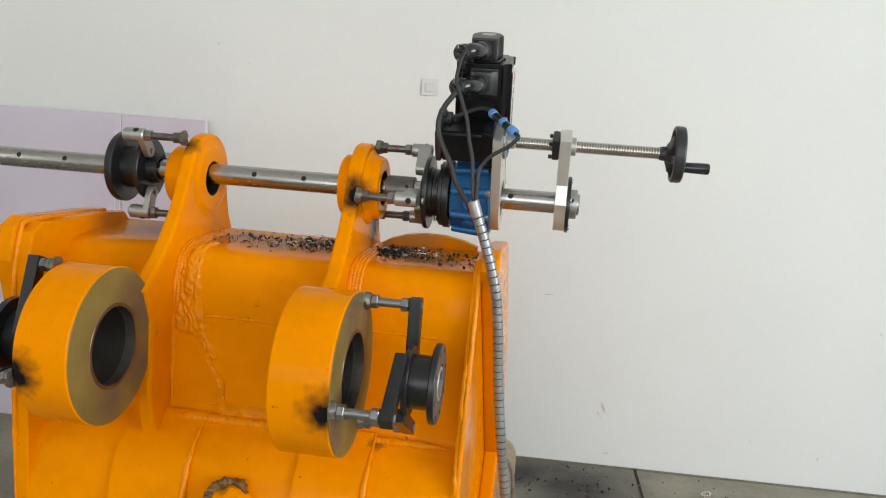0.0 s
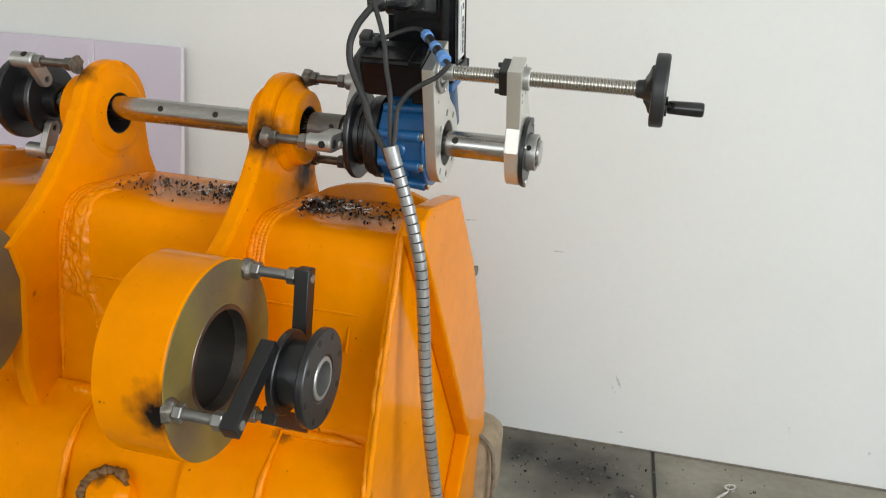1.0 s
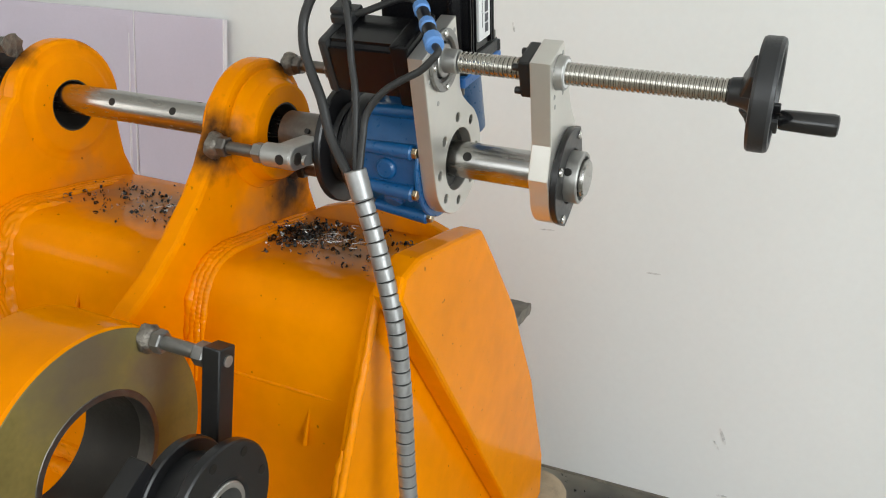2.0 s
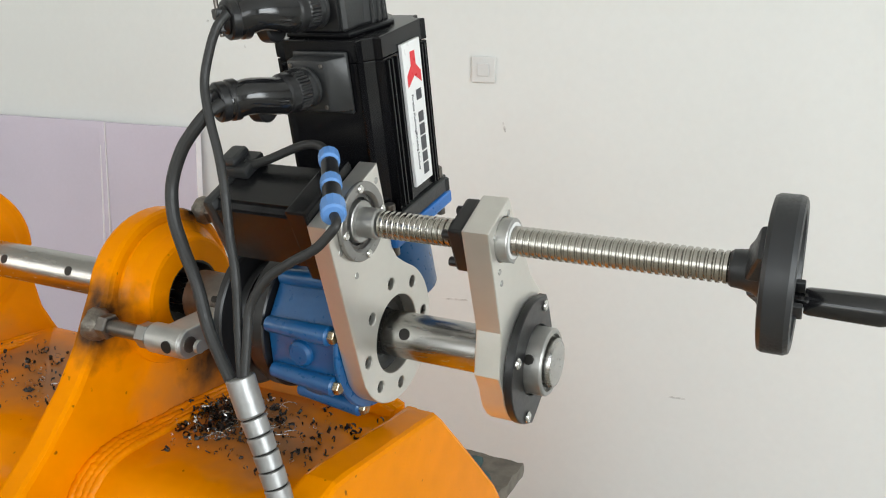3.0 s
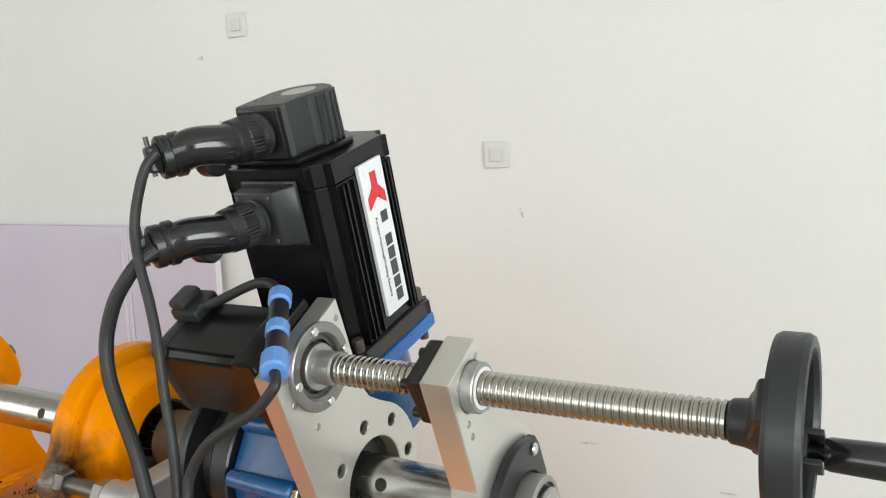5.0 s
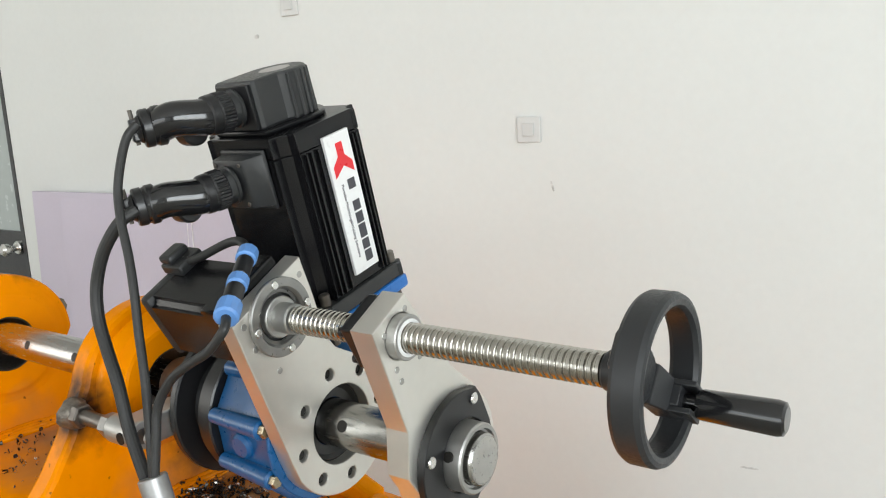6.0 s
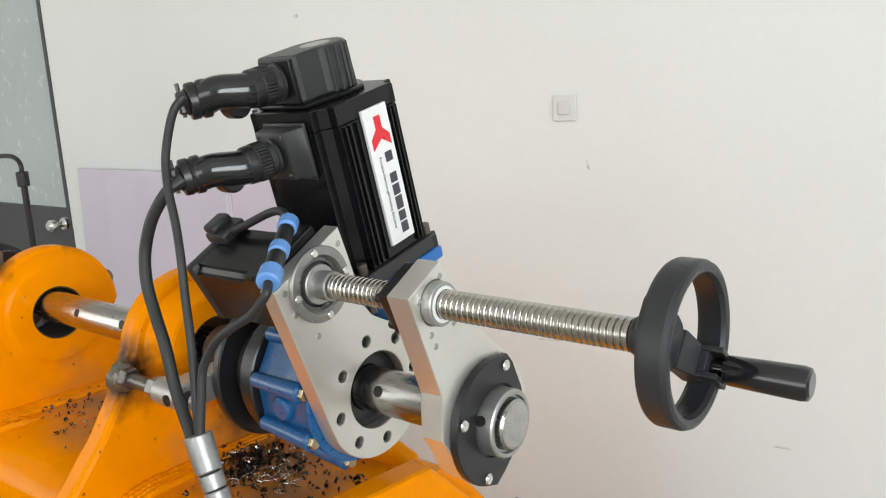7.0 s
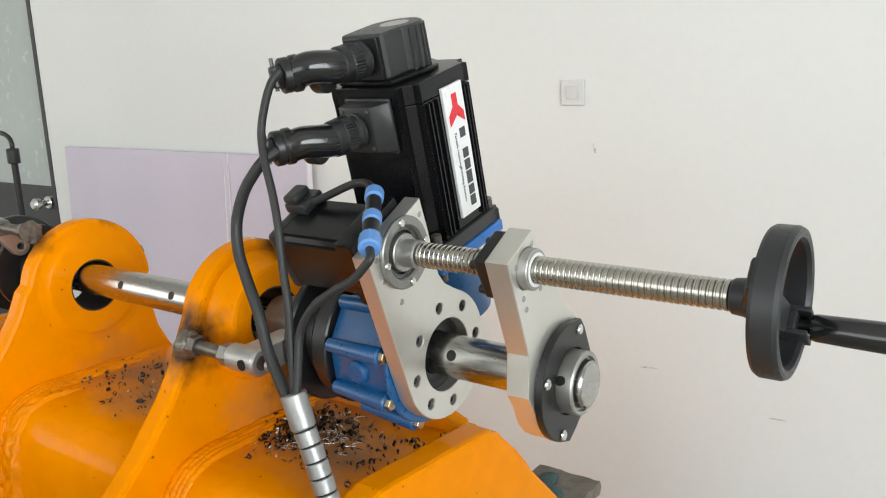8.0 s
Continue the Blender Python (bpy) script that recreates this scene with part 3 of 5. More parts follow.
def ear(x0, x1, boss_right, boss_left, pin0, pin1, seed, ey=0.0, ez=0.0, grow=0.0):
    outline = [(a + ey, b + ez) for a, b in ring_points(0.0, 0.0, 0.104 + grow, 24, 168, 0)] + EAR[24:]
    e = part("ear", plate(outline, [ring_points(ey, ez, EYE_R, 40), ring_points(PIN_Y + 0.17, PIN_Z - 0.02, 0.004, 6)], x0, x1, 0.007), orange, bucket, smooth=9)
    n = boss_right
    part("eye_boss", lathe([(x1 + 0.0004, EYE_R + 0.0005), (x1 + 0.0004, 0.090 + grow), (x1 + n * 0.10, 0.089 + grow), (x1 + n * 0.22, 0.083 + grow), (x1 + n * 0.40, 0.078 + grow), (x1 + n * 0.80, 0.074 + grow), (x1 + n * 0.95, 0.072 + grow), (x1 + n, 0.068 + grow), (x1 + n, EYE_R + 0.0005)], ey, ez, 64, closed=True), orange, e)
    part("eye_boss", turned_ring(x0 - boss_left, x0 - 0.0004, 0.074, EYE_R + 0.0005, ey, ez, 0.006), orange, e)
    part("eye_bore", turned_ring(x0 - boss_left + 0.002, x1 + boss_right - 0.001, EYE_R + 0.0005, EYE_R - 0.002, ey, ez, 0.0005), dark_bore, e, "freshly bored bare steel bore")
    for k, (off, low) in enumerate(((0.004, -0.52), (0.012, -0.36), (0.020, -0.33), (0.028, -0.29))):
        top = [(x1 + off, y, -0.1575) for y in (0.12 - 0.02 * k, 0.03, -0.06, -0.115)]
        part("weld_bead", bead(top + down_back(x1 + off, (-0.172, -0.20, -0.24, low + 0.05, low)), 0.0085 - 0.001 * k, seed + k, 0.25), weld_orange, e)
    part("weld_bead", bead([(x0 - 0.004, y, -0.157) for y in (0.12, 0.0, -0.10)] + down_back(x0 - 0.004, (-0.172, -0.21, -0.40, -0.53)), 0.011, seed + 5, 0.3), weld_orange, e)
    pin = part("pin_boss", turned_ring(pin0, pin1, PIN_R, PIN_HOLE, PIN_Y, PIN_Z, 0.003, 96), orange, bucket)
    part("boss_face", turned_ring(pin1 + 0.0003, pin1 + 0.002, PIN_R - 0.002, PIN_HOLE + 0.002, PIN_Y, PIN_Z, 0.0005, 96), bore_face, pin, "ground bare steel face with worn yellow paint")
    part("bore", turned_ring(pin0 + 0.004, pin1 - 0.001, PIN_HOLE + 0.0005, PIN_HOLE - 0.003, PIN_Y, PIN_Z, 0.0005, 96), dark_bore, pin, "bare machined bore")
    part("bore_lip", turned_ring(pin1 - 0.02, pin1 + 0.0028, PIN_HOLE + 0.005, PIN_HOLE - 0.0045, PIN_Y, PIN_Z, 0.002, 96), dark_steel, pin, "worn dark lip of the bore")
    return e


bore_face = material("ground_boss_paint", (0.20, 0.155, 0.045), 0.45, metal=0.1, vary=0.3, scale=10, fine=150, bump=0.08)
stains(bore_face, [in_bucket(-0.912, PIN_Y + 0.10, PIN_Z + 0.06, 0.11), in_bucket(-0.912, PIN_Y + 0.09, PIN_Z - 0.07, 0.09), in_bucket(-0.912, PIN_Y - 0.02, PIN_Z - 0.11, 0.06), in_bucket(-0.41, PIN_Y - 0.02, PIN_Z + 0.13, 0.09), in_bucket(-0.41, PIN_Y + 0.09, PIN_Z + 0.08, 0.07), in_bucket(-0.41, PIN_Y - 0.11, PIN_Z - 0.07, 0.08)], (0.13, 0.10, 0.06), noise_scale=25)
ear(-0.937, -0.903, 0.006, 0.055, -1.022, -0.912, 1.0, 0.006, -0.013, 0.006)
ear(-0.529, -0.494, 0.033, 0.03, -0.526, -0.41, 2.0)

for x, y, z, n in ((-0.805, -0.172, -0.19, 0.045), (-0.70, -0.188, -0.24, 0.03), (-0.285, -0.199, -0.32, 0.05)):
    part("paint_drip", sweep(spline([(x, y + 0.004, z), (x, y - 0.002, z - n * 0.5), (x + 0.001, y - 0.009, z - n)], 8), lambda d, s: 0.0022 + 0.0022 * s * s, 10), orange, bucket)
part("seam", bead([(x, -0.1955, -0.305) for x in (-0.87, -0.78, -0.70, -0.62, -0.54)], 0.003, 9.0, 0.3), weld_orange, bucket)
part("seam", bead([(x, -0.195, -0.300) for x in (-0.48, -0.40, -0.32, -0.25)], 0.003, 9.5, 0.3), weld_orange, bucket)

# Straps under the ears, dirt ledge, lug stub
LOW = [(y - 0.012, z) for y, z in SHELL[13:]]
for x0, x1 in ((-0.98, -0.81), (-0.56, -0.405)):
    strap = part("strap_plate", swept_sheet(LOW, x0, x1, 0.012, 14, 0.0015), orange, bucket, smooth=50)
    part("weld_bead", bead([(x1 + 0.003, y + 0.004, z) for y, z in LOW], 0.007, x0), weld_orange, strap)
part("weld_bead", bead([(x, -0.218 + 0.006 * math.sin(x * 40), -0.545) for x in (-0.92, -0.85, -0.78, -0.70, -0.62, -0.56)], 0.011, 3.3, 0.6), weld_orange, bucket)
part("weld_bead", bead([(x, -0.218, -0.545) for x in (-0.49, -0.42, -0.35, -0.28, -0.24)], 0.009, 5.3, 0.5), weld_orange, bucket)
# Broad build-up weld beside the ear with its narrow tail, and a smaller one at the other ear
for seed, pts, widths, height in ((2.0, [(-0.850, -0.06, -0.158), (-0.858, -0.115, -0.160)] + down_back(-0.864, (-0.175, -0.215, -0.26, -0.30)) + down_back(-0.858, (-0.335, -0.36)), (0.010, 0.020, 0.026, 0.030, 0.036, 0.042, 0.030), 0.011),
                                  (4.0, down_back(-0.832, (-0.32, -0.35)) + down_back(-0.806, (-0.39, -0.42)) + down_back(-0.778, (-0.46, -0.49)) + down_back(-0.768, (-0.535,)), (0.022, 0.016, 0.012, 0.010, 0.014), 0.009),
                                  (11.0, down_back(-0.70, (-0.505, -0.53)) + [(-0.68, -0.232, -0.558)], (0.10, 0.12, 0.07), 0.007)):
    part("weld_patch", crust(pts, widths, height, seed), weld_orange, bucket, "rough painted build-up weld")
# Torch-cut and overlaid front edge of the side plate
for k, (y, z, n, r) in enumerate(((-0.215, -0.27, 0.09, 0.010), (-0.262, -0.40, 0.13, 0.012), (-0.30, -0.56, 0.10, 0.010), (-0.34, -0.72, 0.14, 0.012))):
    part("weld_patch", roughen(bead([(-0.205, y + 0.022, z + n * 0.5), (-0.207, y + 0.008, z), (-0.204, y - 0.010, z - n * 0.5)], r * 0.6, 60.0 + k, 0.5, 12, 20), 0.002, 70, k), weld_orange, bucket, "rough painted build-up weld")
stub = part("lug_stub", roughen(rod((-0.690, -0.24, -0.79), (-0.690, -0.374, -0.654), 0.060, 0.046, seg=36, bevel=0.018), 0.004, 25), orange, bucket)
rim = [Vector((-0.690, -0.366, -0.662)) + Vector((math.cos(a), 0.707 * math.sin(a), 0.707 * math.sin(a))) * 0.044 for a in (0.5, 1.0, 1.5, 2.0, 2.5, 3.0, 3.5, 4.0)]
part("torn_weld", roughen(bead(rim, 0.010, 7.0, 0.9, 14, 16), 0.005, 95), torn_metal, stub, "dark torn weld metal round the rim")
lip = [(0.492, -0.158), (0.46, -0.140), (0.42, -0.127), (0.37, -0.120), (0.32, -0.121), (0.27, -0.130), (0.235, -0.143), (0.235, -0.20), (0.492, -0.20)]
part("back_lip", moved(as_bmesh(plate(lip, [], 0.098, 0.128, 0.006)), Matrix.Rotation(radians(90), 4, "Z")), orange, bucket)
cut_tab = box(-0.30, -0.185, 0.27, 0.44, -0.392, -0.368, 0.0)
bmesh.ops.subdivide_edges(cut_tab, edges=cut_tab.edges[:], cuts=10, use_grid_fill=True)
part("mounting_tab", roughen(cut_tab, 0.0035, 60), rusty, bucket, "rough brown cut steel tab")

for k, x in enumerate((-0.905, -0.475)):
    part("weld_patch", roughen(bead([(x - 0.05, -0.235, -0.585), (x - 0.025, -0.275, -0.605), (x, -0.315, -0.655), (x + 0.025, -0.285, -0.61), (x + 0.05, -0.24, -0.585)], 0.011, 11.0 + k, 0.8, 10, 14), 0.004, 70, k), weld_orange, bucket, "rough painted build-up weld")

# Work glove on the tab
glove = thing("work_glove", "dark green knitted work glove with a blue hem", "glove", (-0.23, 0.34, -0.368))
UP = Matrix.Translation((0.010, -0.075, 0.046))
part("palm", roughen(moved(join(box(-0.285, -0.20, 0.30, 0.41, -0.409, -0.375, 0.016), box(-0.27, -0.245, 0.40, 0.46, -0.409, -0.387, 0.01)), UP), 0.006, 35), glove_knit, glove)
part("cuff", roughen(moved(sweep(spline([(-0.29, 0.30, -0.40), (-0.27, 0.295, -0.372), (-0.23, 0.292, -0.368), (-0.195, 0.30, -0.385), (-0.195, 0.31, -0.402)], 6), 0.007, 10), UP), 0.003, 60), glove_hem, glove, "bright blue knitted hem")

# ---- line boring machine ----
def rot(a):
    return Matrix.Rotation(radians(a), 4, "X")


SWING = rot(28.6)      # the drive hangs over the bar at this angle
bar = thing("boring_bar", "polished steel boring bar with cross holes, held through both bucket ears", "boring bar", (-0.85, 0, 0))
part("shaft", lathe([(-1.85, 0), (-1.85, 0.0235), (-1.848, 0.025), (0.002, 0.025), (0.004, 0.023), (0.004, 0)], seg=64), steel, bar)
part("end_face", lathe([(0.004, 0.0), (0.0044, 0.0), (0.0044, 0.0215), (0.0040, 0.0222)], seg=48), end_steel, bar, "lathe-turned bar end")
for k in range(14):
    x = -0.155 - 0.125 * k
    if -0.46 < x < -0.17 or k == 0 or x < -0.46:
        for turn in (157, 337):
            d = Matrix.Rotation(radians(turn), 4, "X") @ Vector((0, 1, 0))
            part("cross_hole", rod(Vector((x, 0, 0)) + d * 0.02, Vector((x, 0, 0)) + d * 0.02535, 0.0062, seg=20), hole_black, bar, "dark drilled cross hole")
for turn in (85,):
    for x in (-0.62, -0.56, -0.98, -0.30):
        d = Matrix.Rotation(radians(turn), 4, "X") @ Vector((0, 1, 0))
        part("key_slot", box(x - 0.005, x + 0.005, -0.0015, 0.0015, 0.0245, 0.0252), hole_black, bar)

# Drive unit: silver plate, blue gearbox, two motors
drive = thing("drive_unit", "boring drive with silver plate, blue gearbox and black motors", "machine drive", (-0.25, 0, 0))
OUT1 = [(-0.048, 0.186), (0.054, 0.186), (0.048, 0.150), (0.042, 0.118), (0.037, 0.092), (0.040, 0.076), (0.050, 0.060)] + ring_points(0, 0, 0.076, 26, 42, -178) + [(-0.0735, 0.02), (-0.067, 0.06)]
BOLTS = [(0.060, a) for a in (28, 74, 120, 164, 206, 250, 295, 340)]
holes1 = [ring_points(0, 0, 0.043, 40), ring_points(0, 0.156, 0.026, 32)] + [ring_points(r * math.cos(radians(a)), r * math.sin(radians(a)), 0.0066, 18) for r, a in BOLTS]
front = plate(OUT1, holes1, -0.197, -0.176, 0.0012)
front.transform(SWING)
dp = part("front_plate", front, plate_steel, drive, "brushed silver drive plate")
for r, a in BOLTS:
    c = SWING @ Vector((0, r * math.cos(radians(a)), r * math.sin(radians(a))))
    part("socket_bolt", rod((-0.1965, c.y, c.z), (-0.181, c.y, c.z), 0.0052, seg=16), hole_black, dp, "recessed black socket bolt")
for r, p in ((0.044, 0.172), (-0.040, 0.150), (-0.030, 0.112), (-0.038, 0.177)):
    c = SWING @ Vector((0, r, p))
    part("plate_screw", rod((-0.18, c.y, c.z), (-0.1755, c.y, c.z), 0.0034, seg=14, bevel=0.0004), grey_steel, dp)
# Black filler ring: the shade of the open bearing gap, put in as colour
part("gap_shade", lathe([(-0.1965, 0.0428), (-0.190, 0.0428), (-0.189, 0.040), (-0.1925, 0.036), (-0.1925, 0.0262), (-0.1965, 0.0262)], 0, 0, 48, closed=True), black, dp, "black filler ring for the shaded bearing gap round the bar")
SY, SZ = (SWING @ Vector((0, 0, 0.156))).yz
flange = part("bearing_flange", lathe([(-0.1758, 0.0235), (-0.1758, 0.038), (-0.1748, 0.039), (-0.1715, 0.039), (-0.1705, 0.038), (-0.1705, 0.0300), (-0.1735, 0.0275), (-0.1758, 0.0270), (-0.1758, 0.0235)], SY, SZ, 56, closed=True), flange_steel, drive, "round dull steel bearing flange")
for a in (75, 165, 255, 345):
    part("flange_screw", rod((-0.171, SY + 0.0335 * math.cos(radians(a + 28)), SZ + 0.0335 * math.sin(radians(a + 28))), (-0.1682, SY + 0.0335 * math.cos(radians(a + 28)), SZ + 0.0335 * math.sin(radians(a + 28))), 0.0042, seg=14, bevel=0.0008), zinc, flange)
part("bearing_shadow", lathe([(-0.196, 0.0), (-0.196, 0.0255), (-0.180, 0.0255), (-0.180, 0)], SY, SZ, 32), black, flange)
part("screw_collar", lathe([(-0.179, 0.0), (-0.179, 0.0205), (-0.1725, 0.0205), (-0.1715, 0.0195), (-0.1715, 0.0148), (-0.154, 0.0148), (-0.152, 0.0138), (-0.152, 0)], SY, SZ, 40), grey_steel, flange, "steel lock collar")

# Blue gearbox round the bar
case = as_bmesh(plate([(0.083 * math.cos(radians(a)), 0.083 * math.sin(radians(a))) for a in (10, 40, 90, 130, 168, 207, 252, 297, 335)], [ring_points(0, 0, 0.03, 24)], -0.292, -0.1975, 0.003))
for v in case.verts:
    shrink = 1 - 0.9 * (-0.1975 - v.co.x)
    v.co.y, v.co.z = v.co.y * shrink, v.co.z * shrink
gear = part("gearbox", case, blue, drive, "blue painted cast gearbox")
for a in (168, 207, 252, 297, 130, 90, 40):
    d = rot(a - 0) @ Vector((0, 1, 0))
    cy, cz = d.y * 0.086, d.z * 0.086
    rib = part("cast_rib", join(rod((-0.288, cy * 0.93, cz * 0.93), (-0.205, cy, cz), 0.0085, 0.0105, seg=18, bevel=0.002), moved(box(-0.286, -0.206, 0.06, 0.086, -0.006, 0.006, 0.003), rot(a))), blue, gear)
    part("gear_bolt", hexagon((-0.206, cy, cz), (-0.1985, cy, cz), 0.0075), brass, rib, "yellow zinc hexagon bolt")
for a in (188, 230):
    d = rot(a) @ Vector((0, 1, 0))
    part("cast_boss", rod(d * 0.068 + Vector((-0.248, 0, 0)), d * 0.0815 + Vector((-0.248, 0, 0)), 0.016, 0.014, seg=22, bevel=0.003), blue, gear)
for x0, x1, r in ((-0.2035, -0.1978, 0.0845),):
    part("cast_flange", turned_ring(x0, x1, r, 0.05, 0, 0, 0.0015, 64), blue, gear)
hub = part("bearing_hub", lathe([(-0.336, 0.03), (-0.336, 0.056), (-0.321, 0.056), (-0.321, 0.074), (-0.319, 0.076), (-0.311, 0.076), (-0.310, 0.079), (-0.309, 0.080), (-0.296, 0.080), (-0.2945, 0.078), (-0.2945, 0.03)], 0, 0, 56, closed=True), black, drive, "black turned bearing hub")
for a in range(0, 360, 45):
    d = rot(a + 12) @ Vector((0, 1, 0))
    part("hub_bolt", hexagon(Vector((-0.325, 0, 0)) + d * 0.067, Vector((-0.320, 0, 0)) + d * 0.067, 0.005), black, hub)

# Feed motor: horizontal, behind the plate
FEED = [(a, b + 0.153) for a, b in ((-0.030, -0.0385), (0.030, -0.0385), (0.030, -0.034), (0.034, -0.030), (0.0385, -0.030), (0.0385, 0.030), (0.034, 0.030), (0.030, 0.034), (0.030, 0.0385), (-0.030, 0.0385), (-0.030, 0.034), (-0.034, 0.030), (-0.0385, 0.030), (-0.0385, -0.030), (-0.034, -0.030), (-0.030, -0.034))]
feed = part("feed_motor", moved(as_bmesh(plate(FEED, [], -0.312, -0.222, 0.001)), SWING), motor_black, drive, "square black feed motor")
part("motor_end", moved(box(-0.328, -0.3125, -0.039, 0.039, 0.114, 0.192, 0.006), SWING), grey_black, feed)
part("motor_flange", moved(box(-0.2225, -0.1978, -0.043, 0.043, 0.110, 0.1962, 0.003), SWING), motor_black, feed)
part("cable_socket", moved(join(box(-0.328, -0.296, 0.002, 0.036, 0.1905, 0.203, 0.003), box(-0.328, -0.308, 0.004, 0.032, 0.202, 0.212, 0.004)), SWING), grey_black, feed, "grey-black cable entry box")
part("socket_screw", moved(rod((-0.303, 0.018, 0.199), (-0.303, 0.018, 0.203), 0.004), SWING), zinc, feed)

# Main servo motor: upright, leaning 13.5 degrees
LEANS = Matrix.Translation((-0.2375, 0.0078, 0.3187)) @ rot(13.5)   # origin: middle of the motor's top; z runs up along its axis
H, L = 0.063, 0.1985


def servo_section(h, notch):
    c = notch
    return [(-h + c, -h), (-h + c + 0.004, -h + 0.003), (h - c - 0.004, -h + 0.003), (h - c, -h), (h - c, -h + c * 0.55), (h - c * 0.55, -h + c), (h, -h + c), (h - 0.003, -h + c + 0.004), (h - 0.003, h - c - 0.004), (h, h - c), (h - c * 0.55, h - c), (h - c, h - c * 0.55),
            (h - c, h), (h - c - 0.004, h - 0.003), (-h + c + 0.004, h - 0.003), (-h + c, h), (-h + c, h - c * 0.55), (-h + c * 0.55, h - c), (-h, h - c), (-h + 0.003, h - c - 0.004), (-h + 0.003, -h + c + 0.004), (-h, -h + c), (-h + c * 0.55, -h + c), (-h + c, -h + c * 0.55)]


def upright(mesh):
    """From a plate across x to one across the motor's axis."""
    bm = as_bmesh(mesh)
    return moved(bm, LEANS @ Matrix(((0, 1, 0, 0), (0, 0, 1, 0), (1, 0, 0, 0), (0, 0, 0, 1))))


servo = part("servo_motor", upright(plate(servo_section(H, 0.018), [], -L + 0.018, -0.022, 0.0012)), motor_black, drive, "long black finned servo motor")
part("top_cover", upright(plate(servo_section(H, 0.0175), [], -0.0215, 0.0, 0.0012)), motor_black, servo)
part("foot_flange", upright(plate(servo_section(H + 0.004, 0.008), [], -L, -L + 0.0175, 0.002)), grey_black, servo)
for sx in (-1, 1):
    for sy in (-1, 1):
        part("flange_bolt", moved(rod((sx * 0.055, sy * 0.055, -L + 0.017), (sx * 0.055, sy * 0.055, -L + 0.03), 0.006, seg=16, bevel=0.001), LEANS), dark_steel, servo)
for y in (-0.036, -0.029, -0.019, 0.034, 0.040):
    part("cooling_fin", moved(box(H - 0.0035, H + 0.0008, y - 0.0012, y + 0.0012, -L + 0.02, -0.024, 0.0006), LEANS), motor_black, servo)
label = part("label_plate", moved(box(H - 0.0026, H + 0.0012, -0.0105, 0.0275, -0.167, -0.0155, 0.0003), LEANS), white_label, servo, "white maker's label")
LABEL = LEANS @ Matrix(((0, 0, 1, H + 0.0014), (0, 1, 0, 0.0085), (-1, 0, 0, -0.0915), (0, 0, 0, 1)))   # x down the label, y across, z out
mark = as_bmesh(plate([(-0.066, 0.0055), (-0.052, 0.0055), (-0.043, 0.015), (-0.031, 0.015), (-0.041, 0.001), (-0.031, -0.014), (-0.043, -0.014), (-0.052, -0.0045), (-0.066, -0.0045)][::-1], [], 0.0, 0.0003, 0.00005))
moved(mark, LABEL @ Matrix(((0, 1, 0, 0), (0, 0, 1, 0), (1, 0, 0, 0), (0, 0, 0, 1))))
part("red_mark", mark, label_red, label, "plain red mark")
for u, w in ((-0.020, 0.011), (0.004, 0.011), (0.0178, 0.012), (0.033, 0.015), (0.0482, 0.011), (0.0615, 0.012)):
    part("printed_bar", moved(box(u - w / 2, u + w / 2, 0.0005, 0.0115, 0.0, 0.0003), LABEL), label_ink, label, "dark printed bar")
tag = letters("Portable Machining&Welding Solutions", 0.0052, LABEL @ Matrix.Translation((0.018, -0.0075, 0)))
part("small_print", tag, label_ink, label, "small dark lettering")

# Encoder cover on top, with round back and ribs
CAP = ring_points(-0.004, 0.006, 0.0345, 26, -36, 190) + [(-0.035, -0.044), (-0.032, -0.0475), (0.020, -0.0475), (0.023, -0.044), (0.023, -0.026)]


def capped(loop, z0, z1, bevel):
    bm = as_bmesh(plate(loop, [], z0, z1, bevel))
    return moved(bm, LEANS @ Matrix(((0, 1, 0, 0), (0, 0, 1, 0), (1, 0, 0, 0), (0, 0, 0, 1))))


cap = part("encoder_cover", capped([(a + 0.004, b) for a, b in CAP], 0.005, 0.054, 0.003), grey_black, servo, "dark grey ribbed encoder cover")
part("cover_foot", capped(ring_points(-0.002, 0.006, 0.045, 24, -25, 205) + [(-0.041, -0.052), (0.032, -0.052)], 0.0, 0.0055, 0.002), motor_black, servo)
part("cover_disc", moved(moved(lathe([(0.0543, 0), (0.0543, 0.016), (0.0535, 0.017), (0.0535, 0)], 0, 0, 30), Matrix.Rotation(radians(-90), 4, "Y")), LEANS @ Matrix.Translation((0.002, 0.008, 0))), sticker_grey, cap, "pale round sticker")
for a in range(-20, 200, 16):
    c = Vector((math.cos(radians(a)), math.sin(radians(a))))
    part("rib", moved(rod((c.x * 0.0345, c.y * 0.0345 + 0.006, 0.006), (c.x * 0.0345, c.y * 0.0345 + 0.006, 0.051), 0.0024, 0.0016, seg=8), LEANS), grey_black, cap)

# Blue bevel box under the servo
part("motor_base", moved(box(-0.066, 0.066, -0.066, 0.066, -L - 0.016, -L - 0.0005, 0.003), LEANS), blue_plate, drive, "bright blue motor base plate")
part("bevel_box", join(moved(rod((0, 0, -L - 0.016), (0, 0, -L - 0.10), 0.056, 0.062, seg=40), LEANS), moved(box(-0.054, 0.028, -0.052, 0.052, -L - 0.12, -L - 0.016, 0.01), LEANS)), blue, drive, "blue cast bevel gear box")
for sx in (-1, 1):
    for sy in (-1, 1):
        part("base_bolt", moved(rod((sx * 0.055, sy * 0.055, -L - 0.017), (sx * 0.055, sy * 0.055, -L - 0.028), 0.005, seg=12), LEANS), dark_steel, drive)

